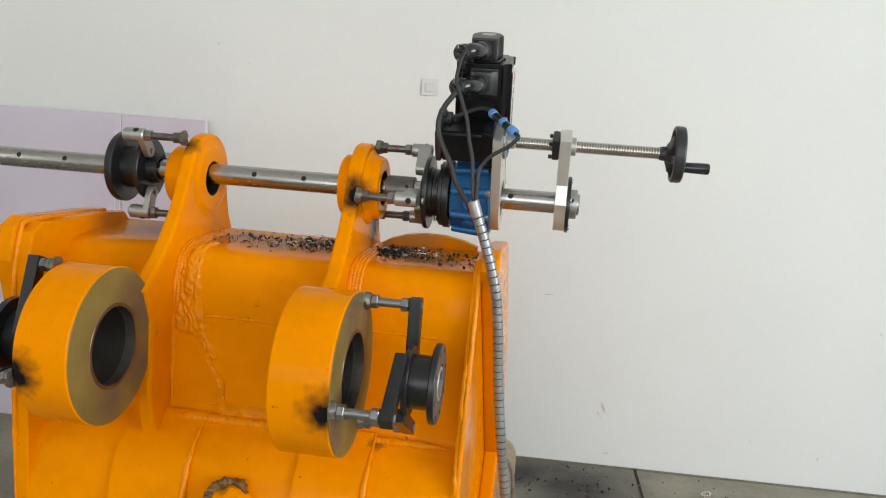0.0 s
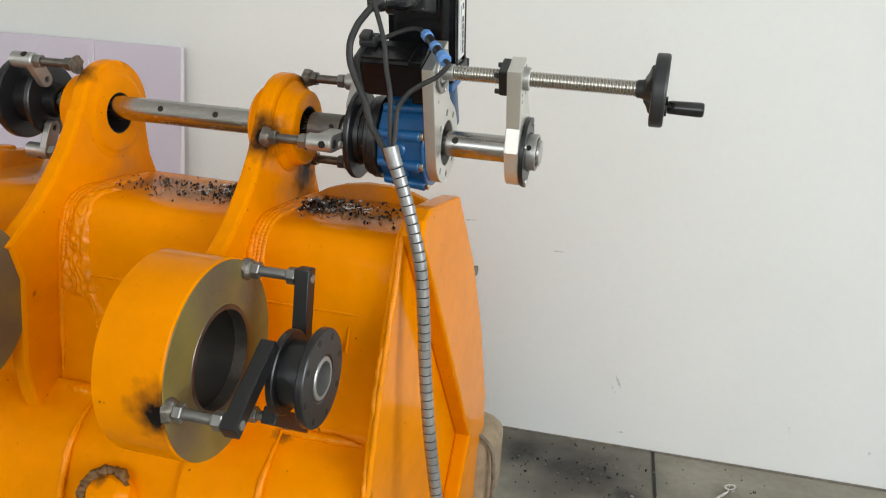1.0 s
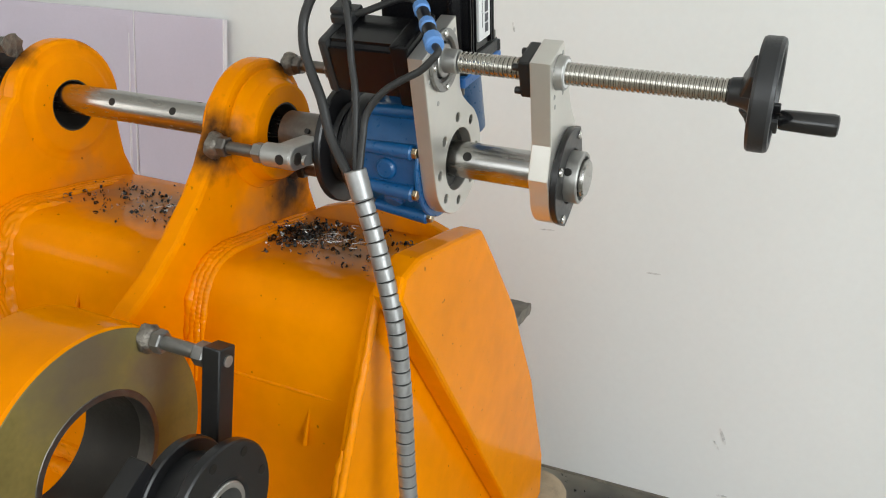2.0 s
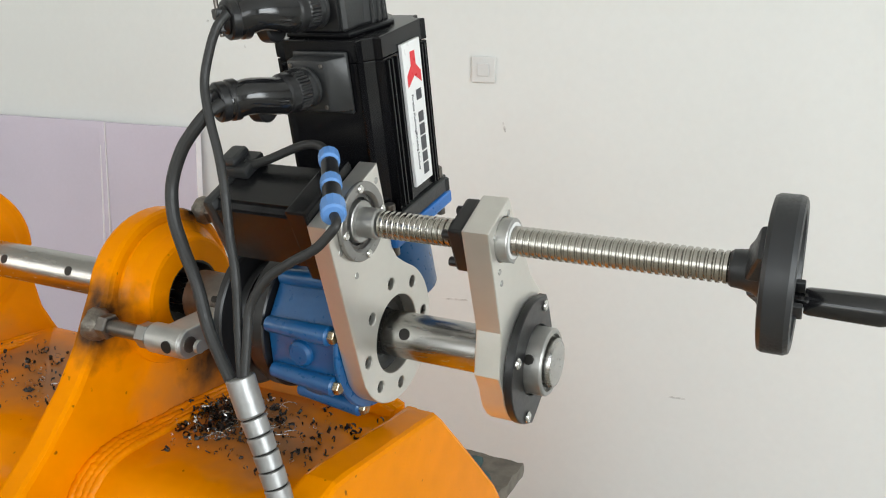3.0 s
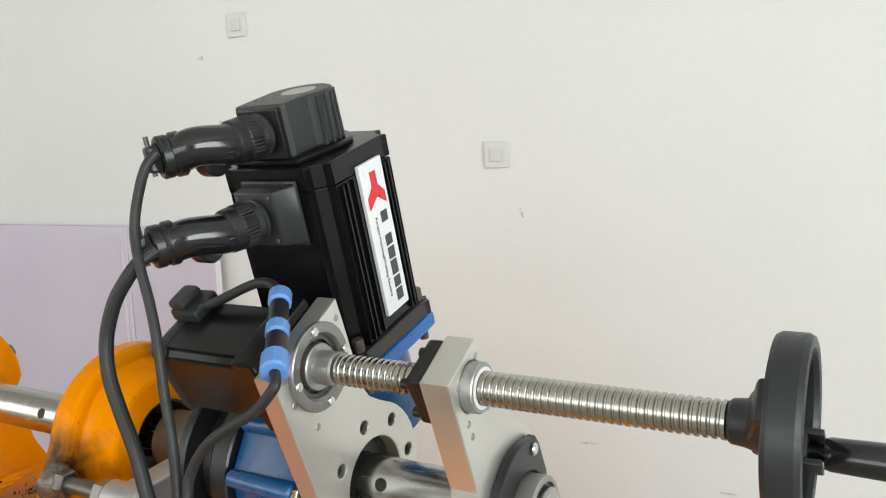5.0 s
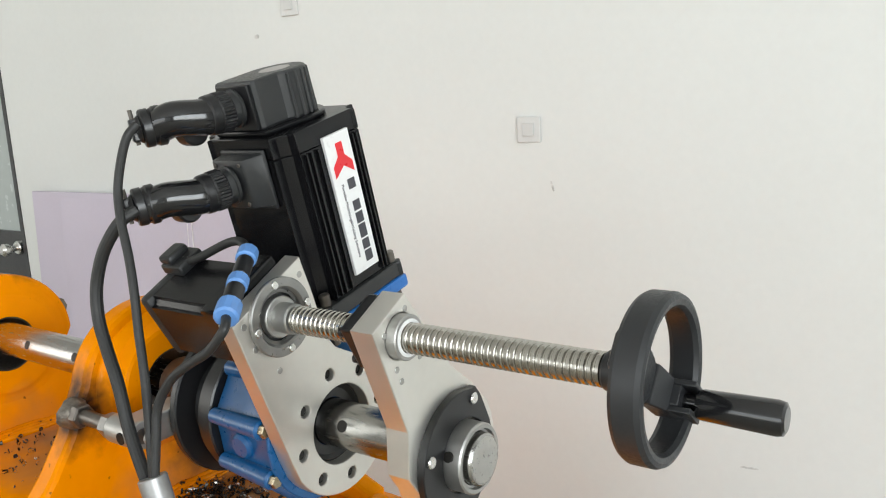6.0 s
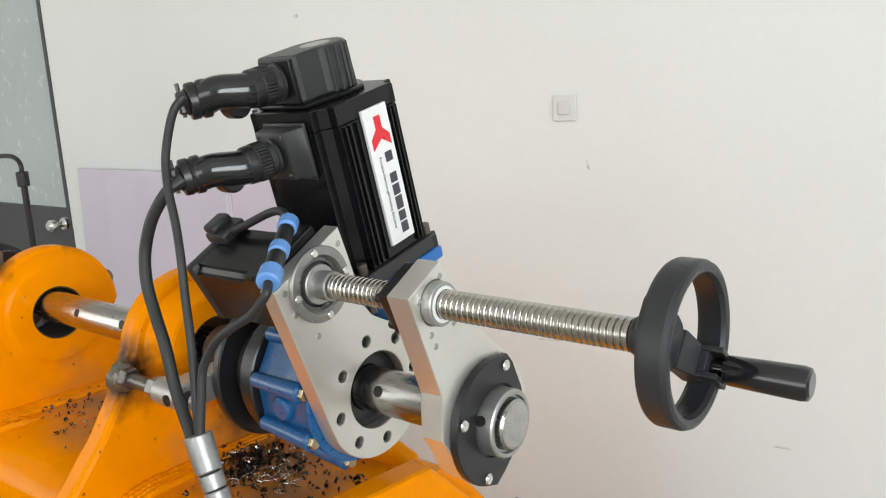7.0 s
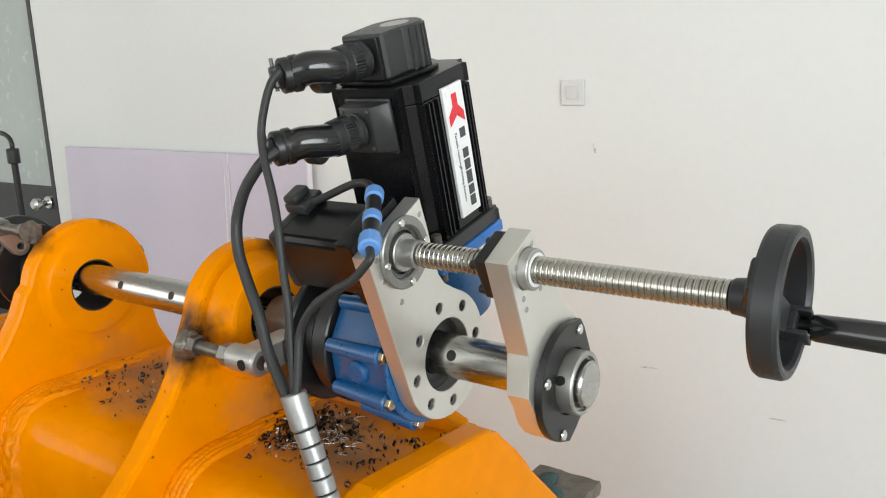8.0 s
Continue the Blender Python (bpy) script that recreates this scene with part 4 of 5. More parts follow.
# Elbow connectors
def connector(start, way, end):
    start, end, way = Vector(start), Vector(end), Vector(way).normalized()
    c = part("elbow_connector", sweep(spline([start + way * 0.025, start + way * 0.038, (start + way * 0.054) * 0.7 + end * 0.3 + Vector((0, 0, 0.004)), end - (end - start - way * 0.045).normalized() * 0.012, end], 8), lambda d, s: 0.0180 - 0.0020 * s, 22), gloss_black, drive, "glossy black plastic elbow connector")
    turn = Matrix.Translation(start) @ way.to_track_quat("X", "Z").to_matrix().to_4x4()
    part("coupling_ring", moved(lathe([(0, 0), (0, 0.0192), (0.003, 0.0196), (0.004, 0.0178), (0.0105, 0.0178), (0.0105, 0)], seg=30), turn), grey_black, c)
    nut = lathe([(0.010, 0.0), (0.010, 0.0186), (0.0115, 0.0202), (0.0225, 0.0202), (0.024, 0.0188), (0.0255, 0.0188), (0.026, 0.0198), (0.0325, 0.0194), (0.035, 0.0176), (0.035, 0.0)], seg=72)
    for v in nut.verts:
        if 0.0112 < v.co.x < 0.0227:
            k = round(math.atan2(v.co.z, v.co.y) / math.tau * 72)
            v.co.y, v.co.z = v.co.y * (1.0 if k % 2 else 0.955), v.co.z * (1.0 if k % 2 else 0.955)
    part("coupling_nut", moved(nut, turn), black, c, "knurled black coupling nut")
    tail = (end - start).normalized()
    back = Matrix.Translation(end) @ tail.to_track_quat("X", "Z").to_matrix().to_4x4()
    part("end_ring", moved(lathe([(-0.017, 0.012), (-0.017, 0.0178), (-0.0155, 0.0192), (-0.009, 0.0192), (-0.0075, 0.0178), (-0.0055, 0.0172), (-0.0045, 0.0184), (0.0025, 0.0184), (0.004, 0.0170), (0.004, 0.012)], 0, 0, 36, closed=True), back), black, c)
    part("cable_clamp", join(moved(rod((0.003, 0, 0), (0.009, 0, 0), 0.0135, 0.012, seg=26, bevel=0.002), back), moved(box(0.006, 0.014, -0.0065, 0.0065, -0.011, -0.001, 0.002), back), moved(box(0.006, 0.014, -0.0065, 0.0065, 0.001, 0.011, 0.002), back)), black, c, "black two-part cable clamp")
    part("clamp_screw", moved(rod((0.010, 0.0, -0.014), (0.010, 0.0, 0.0195), 0.0021, seg=10), back), dark_steel, c)
    mid = start * 0.47 + end * 0.53
    part("blank_cap", moved(rod((-0.008, 0, 0), (0.008, 0, 0), 0.0165, seg=28, bevel=0.002), Matrix.Translation(mid + Vector((-0.004, 0.004, -0.010)))), black, c)
    for a in (-35, 35, 145, 215):
        o = Vector((math.cos(radians(a)) * 0.0155, 0, math.sin(radians(a)) * 0.0155))
        part("moulded_ridge", sweep(spline([start + way * 0.036 + o, mid + o * 1.02 + way * 0.006, end - tail * 0.018 + o], 8), 0.0016, 8), gloss_black, c)
    return c


side_n = rot(13.5) @ Vector((0, -1, 0))
A0 = LEANS @ Vector((-0.002, -0.0502, 0.0290))
part("cover_socket", moved(box(-0.025, 0.0215, -0.0508, -0.0470, 0.006, 0.051, 0.001), LEANS), black, cap)
connector(A0, side_n + Vector((-0.22, 0, 0.06)), (-0.281, -0.124, 0.3215))
slant = box(-0.026, 0.036, -0.080, -0.0642, -0.067, -0.013, 0.0)
for v in slant.verts:
    if v.co.y < -0.07:
        v.co = Vector((v.co.x - (0.017 if v.co.x > 0 else 0.0), v.co.y, v.co.z * 0.93 - 0.003))
part("socket_box", moved(join(box(-0.029, 0.034, -0.0645, -0.0605, -0.071, -0.010, 0.002), bevelled(slant, 0.0025)), LEANS), grey_black, servo, "grey-black connector box")
for sx in (-0.021, 0.014):
    for sz in (-0.060, -0.020):
        part("socket_screw", moved(rod((sx, -0.0798, sz), (sx, -0.0815, sz), 0.0022, seg=12, bevel=0.0005), LEANS), dark_steel, servo)
B0 = LEANS @ Vector((-0.0035, -0.080, -0.040))
connector(B0, side_n + Vector((-0.28, 0, 0.02)), (-0.283, -0.140, 0.2485))

# Feed screw with its handwheel
screw = thing("feed_screw", "threaded steel feed screw with a black handwheel on its end", "feed screw", (0.0, SY, SZ))
rows = [(-0.150, 0.0), (-0.150, 0.0125)]
x = -0.149
while x < 0.178:
    rows += [(x, 0.0118), (x + 0.0006, 0.0116), (x + 0.0012, 0.0128), (x + 0.0017, 0.0133), (x + 0.0043, 0.0133), (x + 0.0048, 0.0128), (x + 0.0053, 0.0118)]
    x += 0.0058
part("thread", lathe(rows + [(0.186, 0.0118), (0.186, 0)], SY, SZ, 32), thread_steel, screw, smooth=25)
INWARD = -0.004


def at_wheel(rows, *rest, **more):
    return moved(lathe(rows, *rest, **more), Matrix.Translation((INWARD, 0, 0)))


wheel = part("handwheel", at_wheel([(0.194, 0.0545), (0.195, 0.0595), (0.198, 0.0612), (0.2135, 0.0612), (0.217, 0.0595), (0.218, 0.0565), (0.217, 0.0525), (0.2135, 0.0505), (0.198, 0.0515), (0.195, 0.053)], SY, SZ, 72, closed=True), wheel_black, screw, "satin black plastic handwheel")
part("hub", at_wheel([(0.168, 0), (0.168, 0.0135), (0.170, 0.0150), (0.178, 0.0158), (0.186, 0.018), (0.192, 0.022), (0.196, 0.020), (0.198, 0.017), (0.198, 0)], SY, SZ, 36), wheel_black, wheel)
HANDLE = -38
for a in (HANDLE, HANDLE + 180):
    arm = bmesh.new()
    sec = [(0.013, 0.180, 0.200, 0.016), (0.034, 0.186, 0.206, 0.013), (0.052, 0.190, 0.214, 0.014)]
    prev = None
    for r, xa, xb, h in sec:
        ringv = [arm.verts.new((xx, r, zz)) for xx, zz in ((xa, -h), (xb, -h), (xb, h), (xa, h))]
        if prev:
            for k in range(4):
                arm.faces.new((prev[k], prev[(k + 1) % 4], ringv[(k + 1) % 4], ringv[k]))
        else:
            arm.faces.new(ringv[::-1])
        prev = ringv
    arm.faces.new(prev)
    bevelled(arm, 0.003)
    part("spoke", moved(arm, Matrix.Translation((INWARD, SY, SZ)) @ rot(a)), wheel_black, wheel)
hy, hz = SY + 0.047 * math.cos(radians(HANDLE)), SZ + 0.047 * math.sin(radians(HANDLE))
part("handle_socket", moved(join(box(0.196, 0.222, 0.033, 0.058, -0.0125, -0.008, 0.001), box(0.196, 0.222, 0.033, 0.058, 0.008, 0.0125, 0.001), box(0.196, 0.212, 0.033, 0.058, -0.008, 0.008, 0.001)), Matrix.Translation((INWARD, SY, SZ)) @ rot(HANDLE)), wheel_black, wheel)
part("handle", at_wheel([(0.210, 0), (0.210, 0.006), (0.222, 0.006), (0.2225, 0.0105), (0.226, 0.0115), (0.25, 0.0122), (0.277, 0.0128), (0.2815, 0.0118), (0.283, 0.009), (0.283, 0)], hy, hz, 32), gloss_black, wheel, "glossy black revolving crank handle")

# Outer arm that carries screw and bar end
arm = thing("outer_support_arm", "silver support arm joining feed screw and boring bar end", "support arm", (-0.03, 0, 0))
OUT2 = [(-0.026, 0.183), (0.025, 0.183), (0.040, 0.078), (0.056, 0.040)] + ring_points(0, 0, 0.064, 20, 25, -195) + [(-0.064, 0.040), (-0.041, 0.077)]
m2 = plate(OUT2, [ring_points(0, 0, 0.0255, 36), ring_points(0, 0.156, 0.0205, 32)], -0.052, -0.0265, 0.0012)
m2.transform(SWING)
body = part("arm_plate", m2, plate_steel, arm, "brushed silver plate")
for r, p in ((0.018, 0.172), (-0.020, 0.135), (-0.016, 0.171), (0.010, 0.122), (0.021, 0.130), (-0.021, 0.122)):
    c = SWING @ Vector((0, r, p))
    part("plate_screw", rod((-0.030, c.y, c.z), (-0.0259, c.y, c.z), 0.0030, seg=14, bevel=0.0004), grey_steel, body)
part("screw_bush", lathe([(-0.036, 0.0135), (-0.036, 0.0200), (-0.0175, 0.0200), (-0.0165, 0.0190), (-0.0165, 0.0135)], SY, SZ, 40, closed=True), grey_steel, arm, "steel bush on the feed screw")
part("bush_seal", lathe([(-0.0168, 0.0134), (-0.0168, 0.0165), (-0.0158, 0.0165), (-0.0158, 0.0134)], SY, SZ, 40, closed=True), white_label, arm, "pale seal ring")
nut = part("feed_nut", moved(box(-0.068, -0.0525, -0.024, 0.024, 0.132, 0.180, 0.003), SWING), black, arm, "black feed nut block")
for r, p in ((-0.017, 0.137), (-0.017, 0.169), (0.017, 0.137), (0.017, 0.169)):
    a, b = SWING @ Vector((-0.068, r, p)), SWING @ Vector((-0.076, r, p))
    part("nut_bolt", rod(a, b, 0.0045, seg=12, bevel=0.0006), black, nut)
FL = ring_points(-0.002, 0, 0.064, 18, 74, 250)
FL += [(-0.004, -0.067), (0.010, -0.058), (0.046, -0.030), (0.052, -0.012), (0.044, 0.022), (0.030, 0.052), (0.022, 0.062)]
fl = part("end_flange", plate(FL, [ring_points(0, 0, 0.036, 36)], -0.0260, -0.0175, 0.0012), black, arm, "black end flange")
for y, z in ((0.016, 0.052), (-0.055, 0.015), (-0.021, -0.053), (0.042, -0.012)):
    part("flange_screw", rod((-0.018, y, z), (-0.0145, y, z), 0.0058, seg=16, bevel=0.0012), zinc, fl)
part("bearing_recess", lathe([(-0.0258, 0.0255), (-0.0258, 0.0358), (-0.022, 0.0358), (-0.022, 0.0255)], 0, 0, 40, closed=True), dark_steel, fl)
col = part("shaft_collar", lathe([(-0.024, 0.0255), (-0.024, 0.033), (-0.023, 0.034), (-0.003, 0.034), (-0.0015, 0.0325), (-0.0015, 0.0290), (-0.006, 0.0282), (-0.006, 0.0258)], 0, 0, 56, closed=True), grey_steel, arm, "turned steel shaft collar")
part("set_screw", rod((-0.014, -0.026, 0.010), (-0.014, -0.0345, 0.0125), 0.005, seg=14), hole_black, col)

# Three-legged bearing brackets
def bracket(name, label, x_face, x_arm, hub, studs, cy, cz, arm_mat, skew, disc, group, reach=(-0.018, 0.036), hole=0.002, link=(-0.017, -0.001), eye=0.0062):
    """hub: lathe rows; studs: angle, radius; x_face: where the studs are welded on; x_arm: the arms' plane."""
    g = thing(name, label, "bearing bracket", (x_arm, cy, cz), group=group)
    s = 1 if x_arm > x_face else -1
    h = part("hub", lathe(hub, cy, cz, 56, closed=True), black, g, "black turned hub")
    if disc:
        dx, dr, count = disc
        for k in range(count):
            a = radians(360 / count * k + 15)
            c = (cy + dr * math.cos(a), cz + dr * math.sin(a))
            part("hub_hole", rod((dx - 0.003, *c), (dx + 0.0006 * s, *c), 0.0056, seg=14), hole_black, h)
    for a, r in studs:
        c = Vector((0, math.cos(radians(a)), math.sin(radians(a))))
        tip = Vector((0, cy, cz)) + c * r
        T = Matrix.Translation((0, cy, cz)) @ rot(a)
        if arm_mat is black:
            back = Vector((0.07 * math.cos(radians(skew)), 0.07 * math.sin(radians(skew))))
            way = Vector((r, 0)) - back
            T2 = T @ Matrix.Translation((0, back.x, back.y)) @ Matrix.Rotation(math.atan2(way.y, way.x), 4, "X")
            leg = part("arm", moved(box(x_arm - 0.0125, x_arm + 0.0125, 0.0, way.length + 0.016, -0.0135, 0.0135, 0.002), T2), black, g, "black square arm")
        else:
            leg = part("arm", moved(join(rod((x_arm + s * reach[0], r, 0), (x_arm + s * reach[1], r, 0), 0.0165, seg=24, bevel=0.003),
                                          as_bmesh(plate(ring_points(0.060, 0, 0.0160, 14, 270, 90) + ring_points(r, 0, 0.0160, 14, 90, -90), [ring_points(0.060, 0, eye, 18)], min(x_arm + s * link[0], x_arm + s * link[1]), max(x_arm + s * link[0], x_arm + s * link[1]), 0.002))), T), grey_steel, g, "grey machined steel arm")
            part("tapped_hole", moved(rod((x_arm + s * hole, r + 0.0140, 0.0), (x_arm + s * hole, r + 0.0169, 0.0), 0.0068, seg=18), T), hole_black, leg)
        st = part("stud", rod((x_face, tip.y, tip.z), (x_arm, tip.y, tip.z), 0.0088, seg=18), stud_steel if arm_mat is black else dark_steel, g, "round steel stud")
        part("nut", hexagon((x_face + s * 0.012, tip.y, tip.z), (x_face + s * 0.026, tip.y, tip.z), 0.0145), stud_steel if arm_mat is black else dark_steel, st)
        part("nut", hexagon((x_arm - s * (0.0135 if arm_mat is black else 0.001 - reach[0]), tip.y, tip.z), (x_arm - s * (0.030 if arm_mat is black else 0.016 - reach[0]), tip.y, tip.z), 0.0145), stud_steel, st)
        part("stud_end", rod((x_arm + s * 0.010, tip.y, tip.z), (x_arm + s * 0.0145, tip.y, tip.z), 0.007, seg=14), grey_steel, st)
        part("weld_blob", roughen(lathe([(x_face - 0.002 * s, 0), (x_face - 0.001 * s, 0.019), (x_face + s * 0.006, 0.0175), (x_face + s * 0.013, 0.0125), (x_face + s * 0.0135, 0)], tip.y, tip.z, 20), 0.004, 90, a), weld_metal, st, "bare tack weld")
    return g


near_bracket = bracket("bearing_bracket", "three-legged grey steel bearing bracket tacked to a bucket ear", -0.496, -0.357, [(-0.366, 0.027), (-0.366, 0.045), (-0.357, 0.046), (-0.356, 0.085), (-0.354, 0.087), (-0.347, 0.087), (-0.345, 0.085), (-0.345, 0.060), (-0.337, 0.058), (-0.337, 0.027)],
        [(57, 0.110), (183, 0.120), (315, 0.104)], 0, 0, grey_steel, 0, None, "upper bearing brackets", (-0.052, -0.002), -0.018, (-0.034, -0.001), 0.002)
sleeve = part("sleeve", lathe([(-0.452, 0.0255), (-0.452, 0.031), (-0.450, 0.033), (-0.386, 0.033), (-0.3845, 0.0255)], 0, 0, 44, closed=True), dark_steel, near_bracket, "dark oily steel sleeve")
part("grub_screw", rod((-0.40, -0.030, 0.012), (-0.40, -0.0345, 0.0135), 0.004, seg=12), hole_black, sleeve)
bracket("bearing_bracket", "three-legged grey steel bearing bracket on the bar's far side", -0.938, -1.055, [(-1.030, 0.027), (-1.030, 0.034), (-1.056, 0.036), (-1.0565, 0.074), (-1.058, 0.076), (-1.066, 0.076), (-1.068, 0.074), (-1.068, 0.050), (-1.115, 0.052), (-1.118, 0.085), (-1.121, 0.087), (-1.134, 0.087), (-1.137, 0.085), (-1.137, 0.027)],
        [(128, 0.110), (248, 0.112), (8, 0.112)], 0, 0, grey_steel, 0, None, "upper bearing brackets")
low_bracket = bracket("bearing_bracket", "three-legged black bearing bracket tacked to the lower boss", -0.408, -0.305, [(-0.300, 0.030), (-0.300, 0.066), (-0.298, 0.068), (-0.290, 0.068), (-0.288, 0.066), (-0.288, 0.053), (-0.248, 0.053), (-0.248, 0.077), (-0.246, 0.079), (-0.237, 0.079), (-0.235, 0.077), (-0.235, 0.040), (-0.238, 0.036), (-0.238, 0.030)],
        [(58, 0.152), (187, 0.150), (300, 0.146)], PIN_Y, PIN_Z, black, -64, (-0.235, 0.066, 8), "lower bearing brackets")
bush = part("bushing", turned_ring(-0.262, -0.2342, 0.0345, 0.0275, PIN_Y, PIN_Z, 0.0015, 48), grey_steel, low_bracket, "bright steel bushing")
bracket("bearing_bracket", "three-legged black bearing bracket on the far lower boss", -1.024, -1.07, [(-1.07, 0.030), (-1.07, 0.066), (-1.08, 0.068), (-1.085, 0.066), (-1.085, 0.053), (-1.125, 0.053), (-1.125, 0.079), (-1.14, 0.079), (-1.14, 0.030)],
        [(95, 0.160), (190, 0.160), (320, 0.150)], PIN_Y, PIN_Z, black, 64, None, "lower bearing brackets")

# Cables and hose
SYBLUE0, SYBLUE1 = Vector((-0.206, -0.080, 0.197)), Vector((-0.152, -0.154, 0.163))
plug = thing("cable_plug", "blue and black plastic cable plug between two thin cables", "cable plug", SYBLUE0)
u = (SYBLUE1 - SYBLUE0)
for f0, f1, r, mat, name in ((-0.06, 0.12, 0.0102, blue_plastic, "blue_nut"), (0.12, 0.44, 0.0082, black, "plug_body"), (0.44, 0.60, 0.0100, blue_plastic, "blue_ring"), (0.60, 0.86, 0.0088, black, "plug_body"), (0.86, 1.08, 0.0113, blue_plastic, "blue_nut")):
    part(name, rod(SYBLUE0 + u * f0, SYBLUE0 + u * f1, r, seg=12 if mat is blue_plastic else 24, bevel=0.002), mat, plug)
HOSE0 = Vector((-0.223, -0.200, 0.008))


def cable(name, label, pts, r):
    return solo(name, sweep(spline(pts, 10), r, 14), rubber, label, "cable", at=pts[0], group="cables into the hose")


cable("power_cable", "thick black rubber cable from the servo motor into the hose", [(-0.2720, -0.150, 0.248), (-0.2780, -0.162, 0.240), (-0.2890, -0.169, 0.225), (-0.3020, -0.173, 0.205), (-0.3110, -0.177, 0.176), (-0.3080, -0.181, 0.147), (-0.2960, -0.184, 0.12), (-0.2780, -0.188, 0.088), (-0.2639, -0.192, 0.051), (-0.2474, -0.196, 0.026), (-0.2310, -0.2, 0.005), (-0.2260, -0.2, -0.01)], 0.0060)
cable("encoder_cable", "thin black cable from the encoder connector into the hose", [(-0.2690, -0.141, 0.326), (-0.2730, -0.15, 0.315), (-0.2780, -0.156, 0.294), (-0.2810, -0.161, 0.267), (-0.2730, -0.167, 0.24), (-0.2600, -0.172, 0.208), (-0.2490, -0.178, 0.176), (-0.2420, -0.183, 0.139), (-0.2320, -0.189, 0.102), (-0.2273, -0.194, 0.053), (-0.2210, -0.2, 0.011), (-0.2170, -0.2, -0.01)], 0.0042)
cable("plug_cable", "thin black cable from the blue plug into the hose", [SYBLUE1 + u * 0.05, (-0.140, -0.168, 0.155), (-0.148, -0.172, 0.143), (-0.159, -0.175, 0.132), (-0.179, -0.18, 0.12), (-0.2, -0.185, 0.104), (-0.216, -0.19, 0.078), (-0.217, -0.195, 0.05), (-0.216, -0.203, 0.009), (-0.218, -0.205, -0.01)], 0.0043)
cable("motor_cable", "short thin black cable from the feed motor to the blue plug", [(-0.300, -0.080, 0.182), (-0.282, -0.078, 0.188), (-0.245, -0.070, 0.204), (-0.222, -0.072, 0.206), SYBLUE0 - u * 0.02], 0.0045)
HOSE = spline([HOSE0, (-0.198, -0.2, -0.052), (-0.175, -0.2, -0.119), (-0.159, -0.2, -0.177), (-0.15, -0.198, -0.238), (-0.144, -0.195, -0.305), (-0.139, -0.192, -0.37), (-0.132, -0.19, -0.435), (-0.122, -0.188, -0.514), (-0.101, -0.175, -0.66), (-0.07, -0.17, -0.85), (-0.03, -0.19, -1.05), (0.05, -0.25, -1.119), (0.25, -0.34, -1.124)], 12)
hose = thing("spiral_hose", "grey galvanised spiral conduit round the cables, hanging to the floor", "cable conduit", HOSE0)
part("conduit", sweep(HOSE, 0.0098, 16), hole_black, hose, "dark gaps of the conduit")
done, k = 0.0, 0
lengths = [0.0]
for a, b in zip(HOSE, HOSE[1:]):
    lengths.append(lengths[-1] + (b - a).length)


def along(d):
    d = min(max(d, 0), lengths[-1] - 1e-6)
    i = max(j for j in range(len(lengths)) if lengths[j] <= d)
    i = min(i, len(HOSE) - 2)
    f = (d - lengths[i]) / (lengths[i + 1] - lengths[i])
    return HOSE[i].lerp(HOSE[i + 1], f)


PITCH = 0.0165
while done < lengths[-1] - PITCH:
    a, b = along(done), along(done + PITCH - 0.0016)
    part("wrap_turn", rod(a, b, 0.0120, 0.0114, seg=20, bevel=0.0006), wrap, hose)
    done += PITCH
part("hose_end", rod(along(0) + Vector((0, 0, 0.006)), along(0.03), 0.0134, 0.0130, seg=24, bevel=0.001), wrap, hose, "smooth grey end sleeve")

# ---- swarf, dust and things on the floor ----
def swarf(name, label, mat, spots, seed, size, on, base=RIG):
    """Curled chips scattered in clumps: spots are (x, y, spread x, spread y, count)."""
    r = random.Random(seed)
    verts, faces = [], []
    for sx, sy, dx, dy, count in spots:
        for _ in range(count):
            x, y = r.gauss(sx, dx), r.gauss(sy, dy)
            z = on(x, y)
            if z is None:
                continue
            s = size * r.uniform(0.4, 1.3)
            m = Matrix.Translation((x, y, z + s * r.uniform(0.25, 0.8))) @ Euler((r.uniform(0, 6), r.uniform(0, 6), r.uniform(0, 6))).to_matrix().to_4x4()
            n, turn, w = r.randint(4, 8), r.uniform(2.0, 7.0), r.uniform(0.25, 0.7)
            start = len(verts)
            for k in range(n + 1):
                a = turn * k / n
                rad = s * (0.45 + 0.05 * a)
                for h in (0, w * s):
                    verts.append(m @ Vector((rad * math.cos(a), rad * math.sin(a), h + a * 0.08 * s)))
            for k in range(n):
                q = start + 2 * k
                faces.append((q, q + 1, q + 3, q + 2))
    mesh = bpy.data.meshes.new(name)
    mesh.from_pydata(verts, [], faces)
    mesh.materials.append(mat)
    ob = new(name, mesh)
    ob.matrix_world = base
    return tagged(ob, label, "metal swarf", kind="stuff")


def on_top(x, y):
    if not (X_LEFT < x < X_RIGHT and -0.13 < y < 0.125) or -0.937 < x < -0.903 or -0.529 < x < -0.494:
        return None
    return -0.157 if y > -0.09 else -0.160 + (y + 0.09) * 0.4


swarf("swarf", "dark curled metal swarf heaped on the bucket's top plate", chip_dark, [(-0.44, 0.015, 0.028, 0.026, 300), (-0.40, 0.0, 0.06, 0.045, 170), (-0.34, -0.03, 0.09, 0.06, 90), (-0.62, 0.02, 0.05, 0.04, 220), (-0.70, 0.0, 0.09, 0.05, 120), (-0.28, 0.02, 0.06, 0.05, 60), (-0.82, -0.02, 0.06, 0.05, 60), (-0.5, -0.10, 0.3, 0.02, 40)], 3, 0.0058, on_top)
swarf("swarf", "bright curled metal swarf among the dark chips", chip_bright, [(-0.42, 0.0, 0.04, 0.035, 150), (-0.64, 0.0, 0.08, 0.05, 60), (-0.32, 0.0, 0.07, 0.05, 30)], 5, 0.0046, on_top)
